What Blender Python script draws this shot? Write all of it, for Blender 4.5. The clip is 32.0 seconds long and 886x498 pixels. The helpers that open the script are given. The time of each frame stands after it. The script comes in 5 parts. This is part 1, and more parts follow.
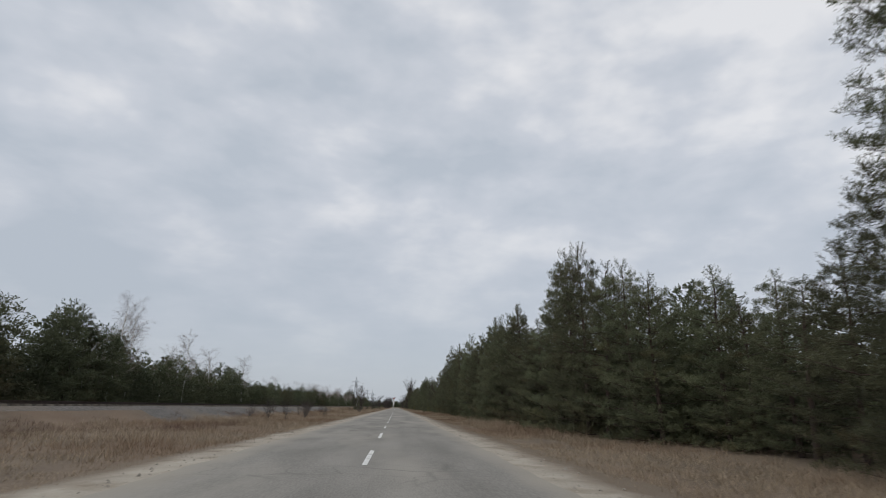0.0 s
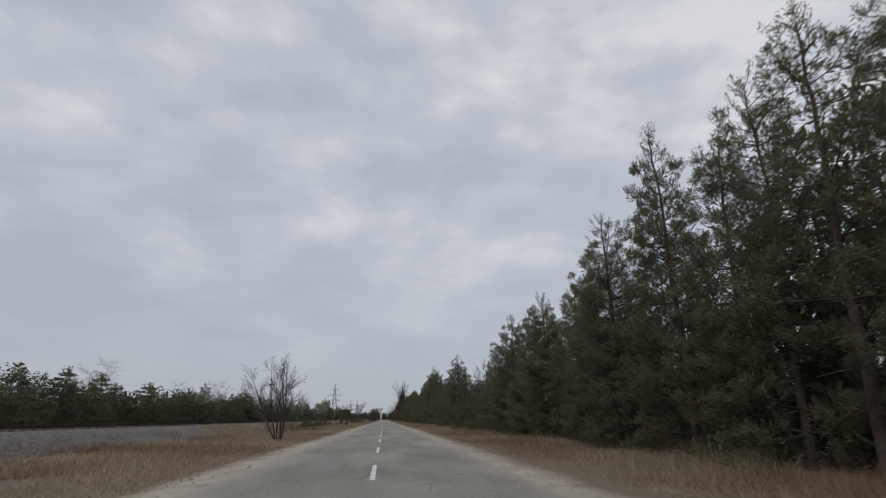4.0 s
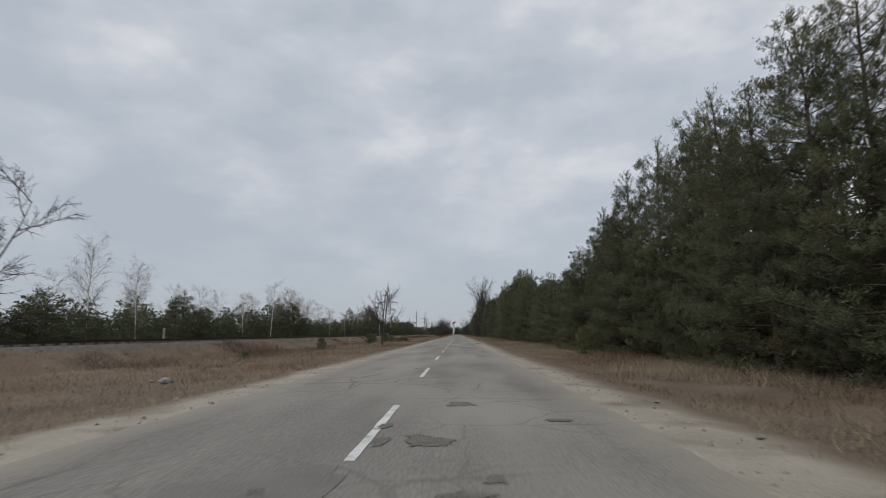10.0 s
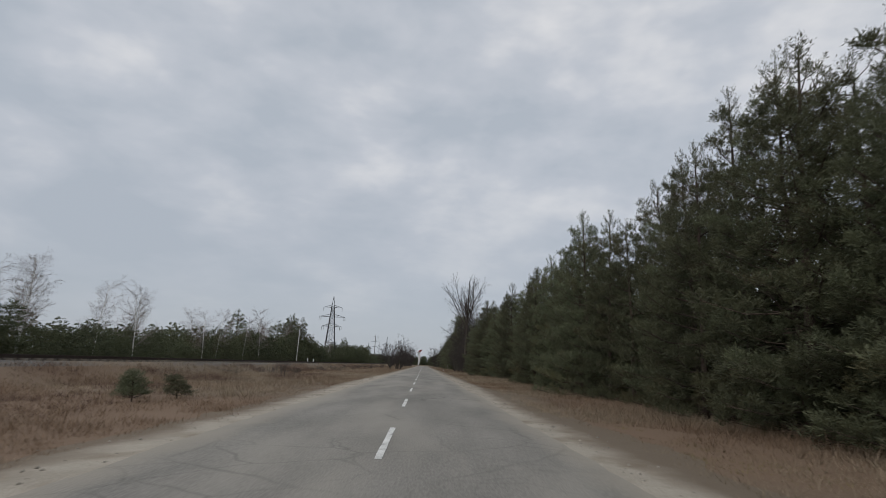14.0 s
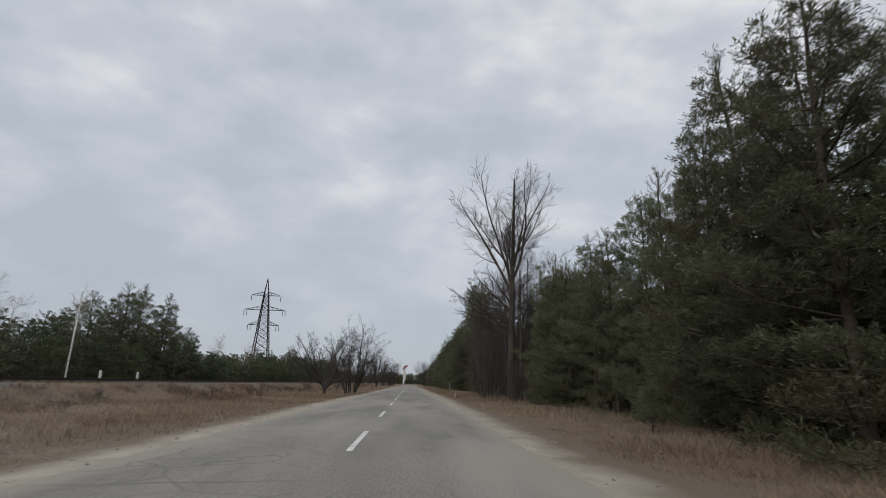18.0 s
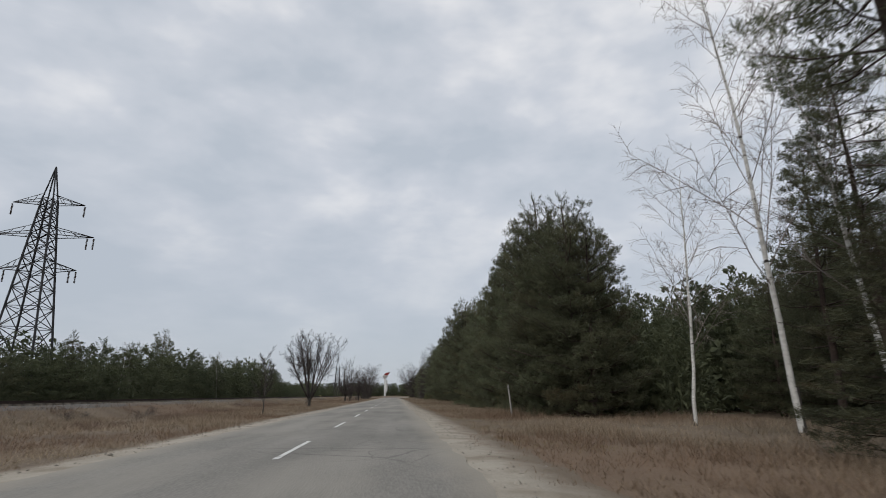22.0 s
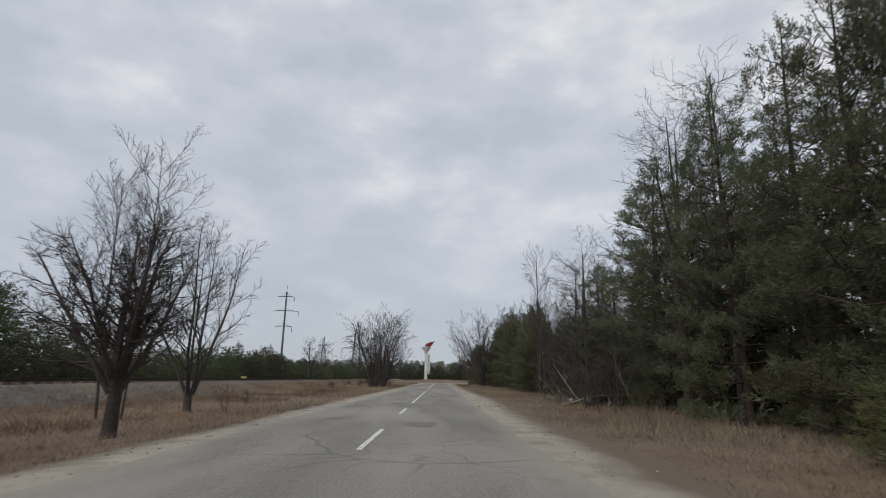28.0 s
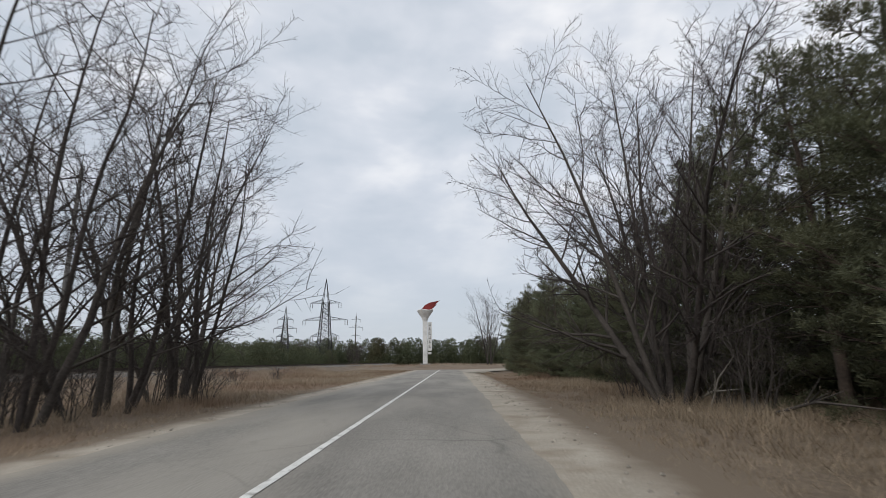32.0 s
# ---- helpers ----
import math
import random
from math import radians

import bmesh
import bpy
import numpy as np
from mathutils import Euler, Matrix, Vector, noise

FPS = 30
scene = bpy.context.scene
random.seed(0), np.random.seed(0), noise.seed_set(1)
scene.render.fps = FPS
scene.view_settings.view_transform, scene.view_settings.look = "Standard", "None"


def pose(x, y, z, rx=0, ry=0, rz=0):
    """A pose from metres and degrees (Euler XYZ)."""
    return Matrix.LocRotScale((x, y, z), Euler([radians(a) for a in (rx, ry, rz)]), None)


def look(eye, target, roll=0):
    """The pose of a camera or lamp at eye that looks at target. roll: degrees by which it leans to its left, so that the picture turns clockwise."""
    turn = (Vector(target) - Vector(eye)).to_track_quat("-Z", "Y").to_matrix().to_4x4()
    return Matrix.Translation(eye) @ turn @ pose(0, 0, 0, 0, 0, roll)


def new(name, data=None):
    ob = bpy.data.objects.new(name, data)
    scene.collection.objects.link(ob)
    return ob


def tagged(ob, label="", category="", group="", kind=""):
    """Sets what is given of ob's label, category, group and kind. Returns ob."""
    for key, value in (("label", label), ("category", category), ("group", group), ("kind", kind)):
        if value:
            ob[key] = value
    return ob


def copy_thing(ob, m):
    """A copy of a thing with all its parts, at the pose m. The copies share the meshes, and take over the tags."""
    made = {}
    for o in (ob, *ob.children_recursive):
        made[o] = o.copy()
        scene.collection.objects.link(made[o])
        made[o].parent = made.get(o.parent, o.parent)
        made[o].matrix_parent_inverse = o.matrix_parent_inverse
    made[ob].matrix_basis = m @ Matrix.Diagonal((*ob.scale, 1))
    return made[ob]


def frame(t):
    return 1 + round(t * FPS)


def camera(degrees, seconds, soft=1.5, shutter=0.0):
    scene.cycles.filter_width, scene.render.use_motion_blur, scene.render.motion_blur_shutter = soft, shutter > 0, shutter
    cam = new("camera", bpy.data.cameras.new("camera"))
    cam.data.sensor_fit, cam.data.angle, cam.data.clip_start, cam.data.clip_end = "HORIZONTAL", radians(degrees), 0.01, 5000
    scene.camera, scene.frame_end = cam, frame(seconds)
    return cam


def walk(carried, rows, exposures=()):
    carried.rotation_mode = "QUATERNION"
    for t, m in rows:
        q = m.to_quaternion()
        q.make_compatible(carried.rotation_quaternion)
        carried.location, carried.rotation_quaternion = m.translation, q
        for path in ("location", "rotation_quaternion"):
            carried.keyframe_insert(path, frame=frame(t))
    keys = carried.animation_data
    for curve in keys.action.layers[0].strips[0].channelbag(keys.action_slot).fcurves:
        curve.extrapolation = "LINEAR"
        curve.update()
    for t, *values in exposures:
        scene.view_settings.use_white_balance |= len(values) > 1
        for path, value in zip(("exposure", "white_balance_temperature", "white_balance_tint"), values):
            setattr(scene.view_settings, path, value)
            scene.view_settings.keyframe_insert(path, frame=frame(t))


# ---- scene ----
cam = camera(78.8, 32.0, soft=0.75, shutter=0.1)
# seconds, x, y, z, yaw, pitch, roll of the camera in the moving car
PATH = [
    (0, 0.62, 25.04, 1.21, -4.76, 16.43, -1.29),
    (0.5, 0.46, 36.68, 1.22, -1.43, 15.60, -0.45),
    (1, 0.30, 48.32, 1.23, -1.39, 15.07, -1.01),
    (1.5, 0.33, 59.94, 1.25, -2.40, 15.46, -1.32),
    (2, 0.36, 71.55, 1.28, -3.21, 14.75, 0.07),
    (2.5, 0.38, 83.42, 1.30, -0.32, 15.94, 0.47),
    (3, 0.39, 95.29, 1.32, -3.94, 17.43, 1.97),
    (5.5, -0.39, 153.38, 1.19, -6.22, 17.30, -0.38),
    (6, -0.55, 165.00, 1.17, -2.32, 15.40, 0.92),
    (6.5, -0.45, 176.18, 1.19, -4.25, 13.05, -2.34),
    (7, -0.35, 187.36, 1.22, -4.19, 12.49, -0.59),
    (7.5, -0.04, 198.15, 1.23, -3.14, 13.68, -0.05),
    (8, 0.27, 208.94, 1.24, -2.39, 14.76, -0.61),
    (8.5, 0.57, 219.68, 1.23, -2.77, 15.50, -1.90),
    (9, 0.87, 230.41, 1.22, -3.74, 14.65, -2.18),
    (9.5, 0.97, 241.04, 1.22, -4.48, 12.81, -3.77),
    (10, 1.08, 251.67, 1.22, 1.57, 8.97, 0.54),
    (10.5, 1.10, 262.08, 1.24, -0.78, 8.63, -0.87),
    (11, 1.13, 272.48, 1.26, -1.24, 10.30, -0.38),
    (11.5, 0.99, 282.55, 1.25, -0.25, 13.56, -0.47),
    (12, 0.86, 292.62, 1.24, -0.15, 14.72, -0.56),
    (12.5, 0.75, 302.40, 1.31, -0.64, 12.37, -0.29),
    (13, 0.63, 312.17, 1.38, -0.72, 12.31, -1.71),
    (13.5, 0.63, 322.18, 1.41, -1.48, 12.19, -1.67),
    (14, 0.62, 332.19, 1.43, -2.04, 12.17, -2.33),
    (14.5, 0.66, 342.41, 1.40, -4.44, 11.27, -2.13),
    (16.5, 0.78, 383.30, 1.28, -2.92, 13.86, 0.20),
    (17, 0.82, 393.52, 1.25, -1.52, 14.86, -1.30),
    (17.5, 0.94, 403.82, 1.23, -2.25, 14.06, 0.56),
    (18, 1.07, 414.11, 1.22, -3.39, 14.07, -1.28),
    (18.5, 1.14, 424.55, 1.24, -4.11, 12.38, -3.42),
    (19, 1.21, 434.99, 1.26, -2.13, 12.30, -3.16),
    (19.5, 1.38, 445.45, 1.25, -2.28, 10.51, -0.90),
    (20, 1.55, 455.91, 1.25, -3.44, 13.91, -0.13),
    (21, 1.86, 476.77, 1.17, -4.90, 14.83, -0.43),
    (21.5, 2.05, 487.00, 1.16, -4.78, 15.21, -0.30),
    (22, 2.24, 497.23, 1.14, -4.88, 15.11, 0.70),
    (22.5, 2.20, 507.72, 1.17, -3.62, 15.14, -0.03),
    (23, 2.16, 518.22, 1.20, -3.36, 14.87, 0.24),
    (24, 1.89, 539.85, 1.24, -2.32, 14.30, -1.47),
    (24.5, 1.75, 550.50, 1.24, -2.22, 14.30, 0.33),
    (25, 1.60, 561.14, 1.23, -2.20, 12.99, -0.22),
    (27.5, 1.54, 612.82, 1.31, 0.36, 15.08, 0.83),
    (28, 1.52, 623.16, 1.32, -0.24, 13.48, -0.57),
    (28.5, 1.63, 633.29, 1.28, -0.93, 13.57, -0.71),
    (29, 1.73, 643.42, 1.25, -1.41, 14.06, 0.45),
    (29.5, 1.86, 653.47, 1.24, -1.92, 12.11, -0.24),
    (30, 1.99, 663.52, 1.23, -1.82, 6.77, -0.22),
    (30.5, 2.03, 673.53, 1.24, 1.31, 9.23, 0.16),
    (31, 2.07, 683.54, 1.26, 1.74, 10.39, -2.06),
    (31.5, 2.04, 693.56, 1.26, 1.01, 10.34, 0.01),
    (32, 2.01, 703.58, 1.26, 0.98, 11.79, 0.68),
]
walk(cam, [(t, pose(x, y, z, 90 + pitch, roll, yaw)) for t, x, y, z, yaw, pitch, roll in PATH],
     [(0, 0.1), (2, -0.08), (3, -0.08), (6, -0.05), (8, -0.06), (10, 0), (11, 0.28), (12, -0.02), (13, -0.12), (14, -0.05), (17, 0.08), (18, 0.05), (19, 0.18), (20, 0.22), (21, 0.22), (22, 0.12), (23, 0), (24, 0.2), (25, 0.27), (28, 0.1), (29, 0.13), (30, -0.08), (30.4, 0.12), (31, 0.15), (32, 0.35)])

# ---- world, sun ----
SUN_ELEVATION, SUN_AZIMUTH = 42.0, 222.0
world = bpy.data.worlds.new("world")
scene.world = world
world.use_nodes = True


def link(tree, a, b):
    tree.links.new(a, b)


def build_sky():
    t = world.node_tree
    t.nodes.clear()
    n = t.nodes.new
    out, bg = n("ShaderNodeOutputWorld"), n("ShaderNodeBackground")
    co, sep, comb = n("ShaderNodeTexCoord"), n("ShaderNodeSeparateXYZ"), n("ShaderNodeCombineXYZ")
    link(t, co.outputs["Generated"], sep.inputs[0])
    # cloud lumps, flattened
    for k, q in enumerate((1.0, 1.0, 1.9)):
        d = n("ShaderNodeMath")
        d.operation = "MULTIPLY"
        d.inputs[1].default_value = q
        link(t, sep.outputs[k], d.inputs[0])
        link(t, d.outputs[0], comb.inputs[k])
    clouds = n("ShaderNodeTexNoise")
    clouds.inputs["Scale"].default_value = 4.2
    clouds.inputs["Detail"].default_value = 4.0
    clouds.inputs["Roughness"].default_value = 0.5
    clouds.inputs["Distortion"].default_value = 0.1
    link(t, comb.outputs[0], clouds.inputs["Vector"])
    ramp = n("ShaderNodeValToRGB")
    e = ramp.color_ramp.elements
    e[0].position, e[0].color = 0.33, (0.475, 0.52, 0.58, 1)
    e[1].position, e[1].color = 0.66, (0.765, 0.77, 0.79, 1)
    mid = ramp.color_ramp.elements.new(0.5)
    mid.color = (0.578, 0.608, 0.662, 1)
    lift = n("ShaderNodeMath")
    lift.inputs[1].default_value = 0.16
    link(t, sep.outputs[2], lift.inputs[0])
    flat = n("ShaderNodeCombineXYZ")
    for k in range(2):
        d = n("ShaderNodeMath")
        d.operation = "DIVIDE"
        link(t, sep.outputs[k], d.inputs[0])
        link(t, lift.outputs[0], d.inputs[1])
        link(t, d.outputs[0], flat.inputs[k])
    streaks = n("ShaderNodeTexNoise")
    streaks.inputs["Scale"].default_value = 2.6
    streaks.inputs["Detail"].default_value = 6.0
    streaks.inputs["Roughness"].default_value = 0.6
    streaks.inputs["Distortion"].default_value = 0.3
    link(t, flat.outputs[0], streaks.inputs["Vector"])
    fine = n("ShaderNodeMapRange")
    fine.inputs["From Min"].default_value, fine.inputs["From Max"].default_value = 0.25, 0.75
    fine.inputs["To Min"].default_value, fine.inputs["To Max"].default_value = -0.085, 0.085
    link(t, streaks.outputs[0], fine.inputs["Value"])
    east = n("ShaderNodeMath")
    east.operation = "MULTIPLY_ADD"
    east.inputs[1].default_value = 0.09
    link(t, sep.outputs[0], east.inputs[0])
    link(t, fine.outputs[0], east.inputs[2])
    both = n("ShaderNodeMath")
    link(t, clouds.outputs[0], both.inputs[0])
    link(t, east.outputs[0], both.inputs[1])
    link(t, both.outputs[0], ramp.inputs[0])
    # a clear even band of haze towards the horizon
    fade = n("ShaderNodeMapRange")
    fade.inputs["From Min"].default_value, fade.inputs["From Max"].default_value = 0.0, 0.38
    link(t, sep.outputs[2], fade.inputs["Value"])
    haze = n("ShaderNodeMix")
    haze.data_type = "RGBA"
    haze.inputs["A"].default_value = (0.430, 0.468, 0.527, 1)
    link(t, fade.outputs[0], haze.inputs["Factor"])
    link(t, ramp.outputs[0], haze.inputs["B"])
    sky = n("ShaderNodeTexSky")
    sky.sky_type = "NISHITA"
    sky.sun_disc = False
    sky.sun_elevation, sky.sun_rotation = radians(SUN_ELEVATION), radians(SUN_AZIMUTH)
    dim = n("ShaderNodeVectorMath")
    dim.operation = "SCALE"
    dim.inputs["Scale"].default_value = 0.1
    link(t, sky.outputs[0], dim.inputs[0])
    mix = n("ShaderNodeMix")
    mix.data_type = "RGBA"
    mix.inputs["Factor"].default_value = 0.1
    link(t, haze.outputs["Result"], mix.inputs["A"])
    link(t, dim.outputs[0], mix.inputs["B"])
    link(t, mix.outputs["Result"], bg.inputs["Color"])
    bg.inputs["Strength"].default_value = 1.0
    link(t, bg.outputs[0], out.inputs["Surface"])


build_sky()
sun_data = bpy.data.lights.new("sun", "SUN")
sun_data.energy, sun_data.angle, sun_data.color = 1.5, radians(40), (1.0, 0.96, 0.9)
sun = new("sun", sun_data)
_a, _e = radians(SUN_AZIMUTH), radians(SUN_ELEVATION)
sun.matrix_world = look((100 * math.sin(_a) * math.cos(_e), 300 + 100 * math.cos(_a) * math.cos(_e), 100 * math.sin(_e)), (0, 300, 0))


# ---- materials ----
def rgba(c):
    return (c[0], c[1], c[2], 1.0)


def mat(name, dark, light, scale=1.0, fine=20.0, rough=0.85, bump=0.3, metal=0.0, random=0.0, stretch=(1, 1, 1), third=None, third_scale=0.1, third_at=(0.5, 0.62)):
    """A surface with two scales of variation, from dark to light, a relief, and perhaps patches of a third colour."""
    m = bpy.data.materials.new(name)
    m.use_nodes = True
    t = m.node_tree
    n = t.nodes.new
    bsdf = t.nodes["Principled BSDF"]
    co, mp = n("ShaderNodeTexCoord"), n("ShaderNodeMapping")
    mp.inputs["Scale"].default_value = stretch
    link(t, co.outputs["Object"], mp.inputs[0])
    big, small = n("ShaderNodeTexNoise"), n("ShaderNodeTexNoise")
    big.inputs["Scale"].default_value, big.inputs["Detail"].default_value = scale, 4
    small.inputs["Scale"].default_value, small.inputs["Detail"].default_value = fine, 3
    link(t, mp.outputs[0], big.inputs["Vector"])
    link(t, mp.outputs[0], small.inputs["Vector"])
    both = n("ShaderNodeMath")
    both.operation = "MULTIPLY_ADD"
    both.inputs[1].default_value = 0.55
    half = n("ShaderNodeMath")
    half.operation = "MULTIPLY"
    half.inputs[1].default_value = 0.45
    link(t, small.outputs[0], half.inputs[0])
    link(t, big.outputs[0], both.inputs[0])
    link(t, half.outputs[0], both.inputs[2])
    ramp = n("ShaderNodeValToRGB")
    e = ramp.color_ramp.elements
    e[0].position, e[0].color = 0.34, rgba(dark)
    e[1].position, e[1].color = 0.66, rgba(light)
    link(t, both.outputs[0], ramp.inputs[0])
    colour = ramp.outputs[0]
    if third:
        spots = n("ShaderNodeTexNoise")
        spots.inputs["Scale"].default_value, spots.inputs["Detail"].default_value = third_scale, 5
        link(t, mp.outputs[0], spots.inputs["Vector"])
        rg = n("ShaderNodeMapRange")
        rg.inputs["From Min"].default_value, rg.inputs["From Max"].default_value = third_at
        link(t, spots.outputs[0], rg.inputs["Value"])
        mx = n("ShaderNodeMix")
        mx.data_type = "RGBA"
        mx.inputs["B"].default_value = rgba(third)
        link(t, rg.outputs[0], mx.inputs["Factor"])
        link(t, colour, mx.inputs["A"])
        colour = mx.outputs["Result"]
    if random:
        info, hs = n("ShaderNodeObjectInfo"), n("ShaderNodeHueSaturation")
        rv = n("ShaderNodeMapRange")
        rv.inputs["To Min"].default_value, rv.inputs["To Max"].default_value = 1 - random, 1 + random
        link(t, info.outputs["Random"], rv.inputs["Value"])
        link(t, rv.outputs[0], hs.inputs["Value"])
        rh = n("ShaderNodeMapRange")
        rh.inputs["To Min"].default_value, rh.inputs["To Max"].default_value = 0.478, 0.510
        link(t, info.outputs["Random"], rh.inputs["Value"])
        link(t, rh.outputs[0], hs.inputs["Hue"])
        link(t, colour, hs.inputs["Color"])
        colour = hs.outputs[0]
    link(t, colour, bsdf.inputs["Base Color"])
    bsdf.inputs["Roughness"].default_value, bsdf.inputs["Metallic"].default_value = rough, metal
    bsdf.inputs["Specular IOR Level"].default_value = 0.3
    if bump:
        bp = n("ShaderNodeBump")
        bp.inputs["Strength"].default_value, bp.inputs["Distance"].default_value = bump, 0.03
        link(t, small.outputs[0], bp.inputs["Height"])
        link(t, bp.outputs[0], bsdf.inputs["Normal"])
    return m


def island_tint(m, low, high):
    """Vary a joined mesh piece by piece."""
    t = m.node_tree
    bsdf = t.nodes["Principled BSDF"]
    old = bsdf.inputs["Base Color"].links[0].from_socket
    geo, hs, rg = t.nodes.new("ShaderNodeNewGeometry"), t.nodes.new("ShaderNodeHueSaturation"), t.nodes.new("ShaderNodeMapRange")
    rg.inputs["To Min"].default_value, rg.inputs["To Max"].default_value = low, high
    link(t, geo.outputs["Random Per Island"], rg.inputs["Value"])
    link(t, rg.outputs[0], hs.inputs["Value"])
    link(t, old, hs.inputs["Color"])
    link(t, hs.outputs[0], bsdf.inputs["Base Color"])
    return m


def cracked(m, scale, width, colour, amount=0.75):
    """Add a net of narrow cracks to a surface."""
    t = m.node_tree
    n = t.nodes.new
    bsdf = t.nodes["Principled BSDF"]
    old = bsdf.inputs["Base Color"].links[0].from_socket
    co, wob, add = n("ShaderNodeTexCoord"), n("ShaderNodeTexNoise"), n("ShaderNodeMix")
    wob.inputs["Scale"].default_value, wob.inputs["Detail"].default_value = 0.9, 4
    link(t, co.outputs["Object"], wob.inputs["Vector"])
    add.data_type = "VECTOR"
    add.inputs["Factor"].default_value = 0.35
    link(t, co.outputs["Object"], add.inputs["A"])
    link(t, wob.outputs["Color"], add.inputs["B"])
    vor = n("ShaderNodeTexVoronoi")
    vor.feature = "DISTANCE_TO_EDGE"
    vor.inputs["Scale"].default_value = scale
    link(t, add.outputs["Result"], vor.inputs["Vector"])
    rg = n("ShaderNodeMapRange")
    rg.inputs["From Min"].default_value, rg.inputs["From Max"].default_value = width, 0.0
    link(t, vor.outputs["Distance"], rg.inputs["Value"])
    where = n("ShaderNodeTexNoise")
    where.inputs["Scale"].default_value = 0.13
    link(t, co.outputs["Object"], where.inputs["Vector"])
    wr = n("ShaderNodeMapRange")
    wr.inputs["From Min"].default_value, wr.inputs["From Max"].default_value, wr.inputs["To Max"].default_value = 0.48, 0.62, amount
    link(t, where.outputs[0], wr.inputs["Value"])
    mul = n("ShaderNodeMath")
    mul.operation = "MULTIPLY"
    link(t, rg.outputs[0], mul.inputs[0])
    link(t, wr.outputs[0], mul.inputs[1])
    mx = n("ShaderNodeMix")
    mx.data_type = "RGBA"
    mx.inputs["B"].default_value = rgba(colour)
    link(t, mul.outputs[0], mx.inputs["Factor"])
    link(t, old, mx.inputs["A"])
    link(t, mx.outputs["Result"], bsdf.inputs["Base Color"])
    return m


def sandy_edge(m, near, far, colour, wander=0.5, drift=0.0):
    """Blend a surface into another colour across the road, from near to far metres off the centre line, along a wandering line."""
    t = m.node_tree
    n = t.nodes.new
    bsdf = t.nodes["Principled BSDF"]
    old = bsdf.inputs["Base Color"].links[0].from_socket
    co, sep, off = n("ShaderNodeTexCoord"), n("ShaderNodeSeparateXYZ"), n("ShaderNodeMath")
    link(t, co.outputs["Object"], sep.inputs[0])
    off.operation = "ABSOLUTE"
    link(t, sep.outputs[0], off.inputs[0])
    wob, add = n("ShaderNodeTexNoise"), n("ShaderNodeMath")
    wob.inputs["Scale"].default_value, wob.inputs["Detail"].default_value, wob.inputs["Roughness"].default_value = 0.55, 7, 0.62
    link(t, co.outputs["Object"], wob.inputs["Vector"])
    add.operation = "MULTIPLY_ADD"
    add.inputs[1].default_value = 2 * wander
    link(t, wob.outputs[0], add.inputs[0])
    link(t, off.outputs[0], add.inputs[2])
    # some stretches are sandier than others
    slow, sum_ = n("ShaderNodeTexNoise"), n("ShaderNodeMath")
    slow.inputs["Scale"].default_value, slow.inputs["Detail"].default_value = 0.022, 1
    link(t, co.outputs["Object"], slow.inputs["Vector"])
    sum_.operation = "MULTIPLY_ADD"
    sum_.inputs[1].default_value = drift
    link(t, slow.outputs[0], sum_.inputs[0])
    link(t, add.outputs[0], sum_.inputs[2])
    rg = n("ShaderNodeMapRange")
    rg.inputs["From Min"].default_value, rg.inputs["From Max"].default_value = near + wander + drift / 2, far + wander + drift / 2
    link(t, sum_.outputs[0], rg.inputs["Value"])
    mx = n("ShaderNodeMix")
    mx.data_type = "RGBA"
    mx.inputs["B"].default_value = rgba(colour)
    link(t, rg.outputs[0], mx.inputs["Factor"])
    link(t, old, mx.inputs["A"])
    link(t, mx.outputs["Result"], bsdf.inputs["Base Color"])
    return m


def leafy(m, share=0.35):
    """Let light through thin blades as real needles and stalks do."""
    t = m.node_tree
    bsdf, out = t.nodes["Principled BSDF"], t.nodes["Material Output"]
    thin, mix = t.nodes.new("ShaderNodeBsdfTranslucent"), t.nodes.new("ShaderNodeMixShader")
    link(t, bsdf.inputs["Base Color"].links[0].from_socket, thin.inputs["Color"])
    mix.inputs[0].default_value = share
    link(t, bsdf.outputs[0], mix.inputs[1])
    link(t, thin.outputs[0], mix.inputs[2])
    link(t, mix.outputs[0], out.inputs["Surface"])


ASPHALT = cracked(cracked(mat("asphalt", (0.138, 0.131, 0.118), (0.240, 0.228, 0.206), 0.8, 30, 0.9, 0.35, stretch=(1.0, 0.22, 1.0), third=(0.262, 0.246, 0.216), third_scale=0.35, third_at=(0.48, 0.66)), 0.28, 0.013, (0.09, 0.086, 0.078), 0.65), 0.9, 0.02, (0.105, 0.099, 0.088), 0.6)
PATCH = mat("asphalt_patch", (0.138, 0.130, 0.118), (0.20, 0.19, 0.172), 1.6, 30, 0.9, 0.6)
POTHOLE = mat("pothole", (0.10, 0.094, 0.084), (0.19, 0.178, 0.156), 2.5, 30, 0.95, 0.9)
PAINT = mat("road_paint", (0.42, 0.42, 0.40), (0.74, 0.74, 0.72), 1.5, 26, 0.7, 0.3, third=(0.24, 0.235, 0.22), third_scale=3.5, third_at=(0.56, 0.66))
SAND = mat("sand", (0.258, 0.230, 0.188), (0.375, 0.340, 0.285), 0.9, 26, 0.95, 0.9, third=(0.19, 0.155, 0.115), third_scale=0.8, third_at=(0.52, 0.74))
SOIL = mat("dry_turf", (0.084, 0.064, 0.046), (0.19, 0.148, 0.107), 0.35, 9, 0.95, 0.9, third=(0.16, 0.108, 0.072), third_scale=0.045, third_at=(0.46, 0.62))
GRASS = island_tint(mat("dry_grass", (0.214, 0.168, 0.118), (0.375, 0.303, 0.218), 0.12, 2.0, 0.8, 0, third=(0.215, 0.150, 0.102), third_scale=0.09, third_at=(0.46, 0.6)), 0.65, 1.2)
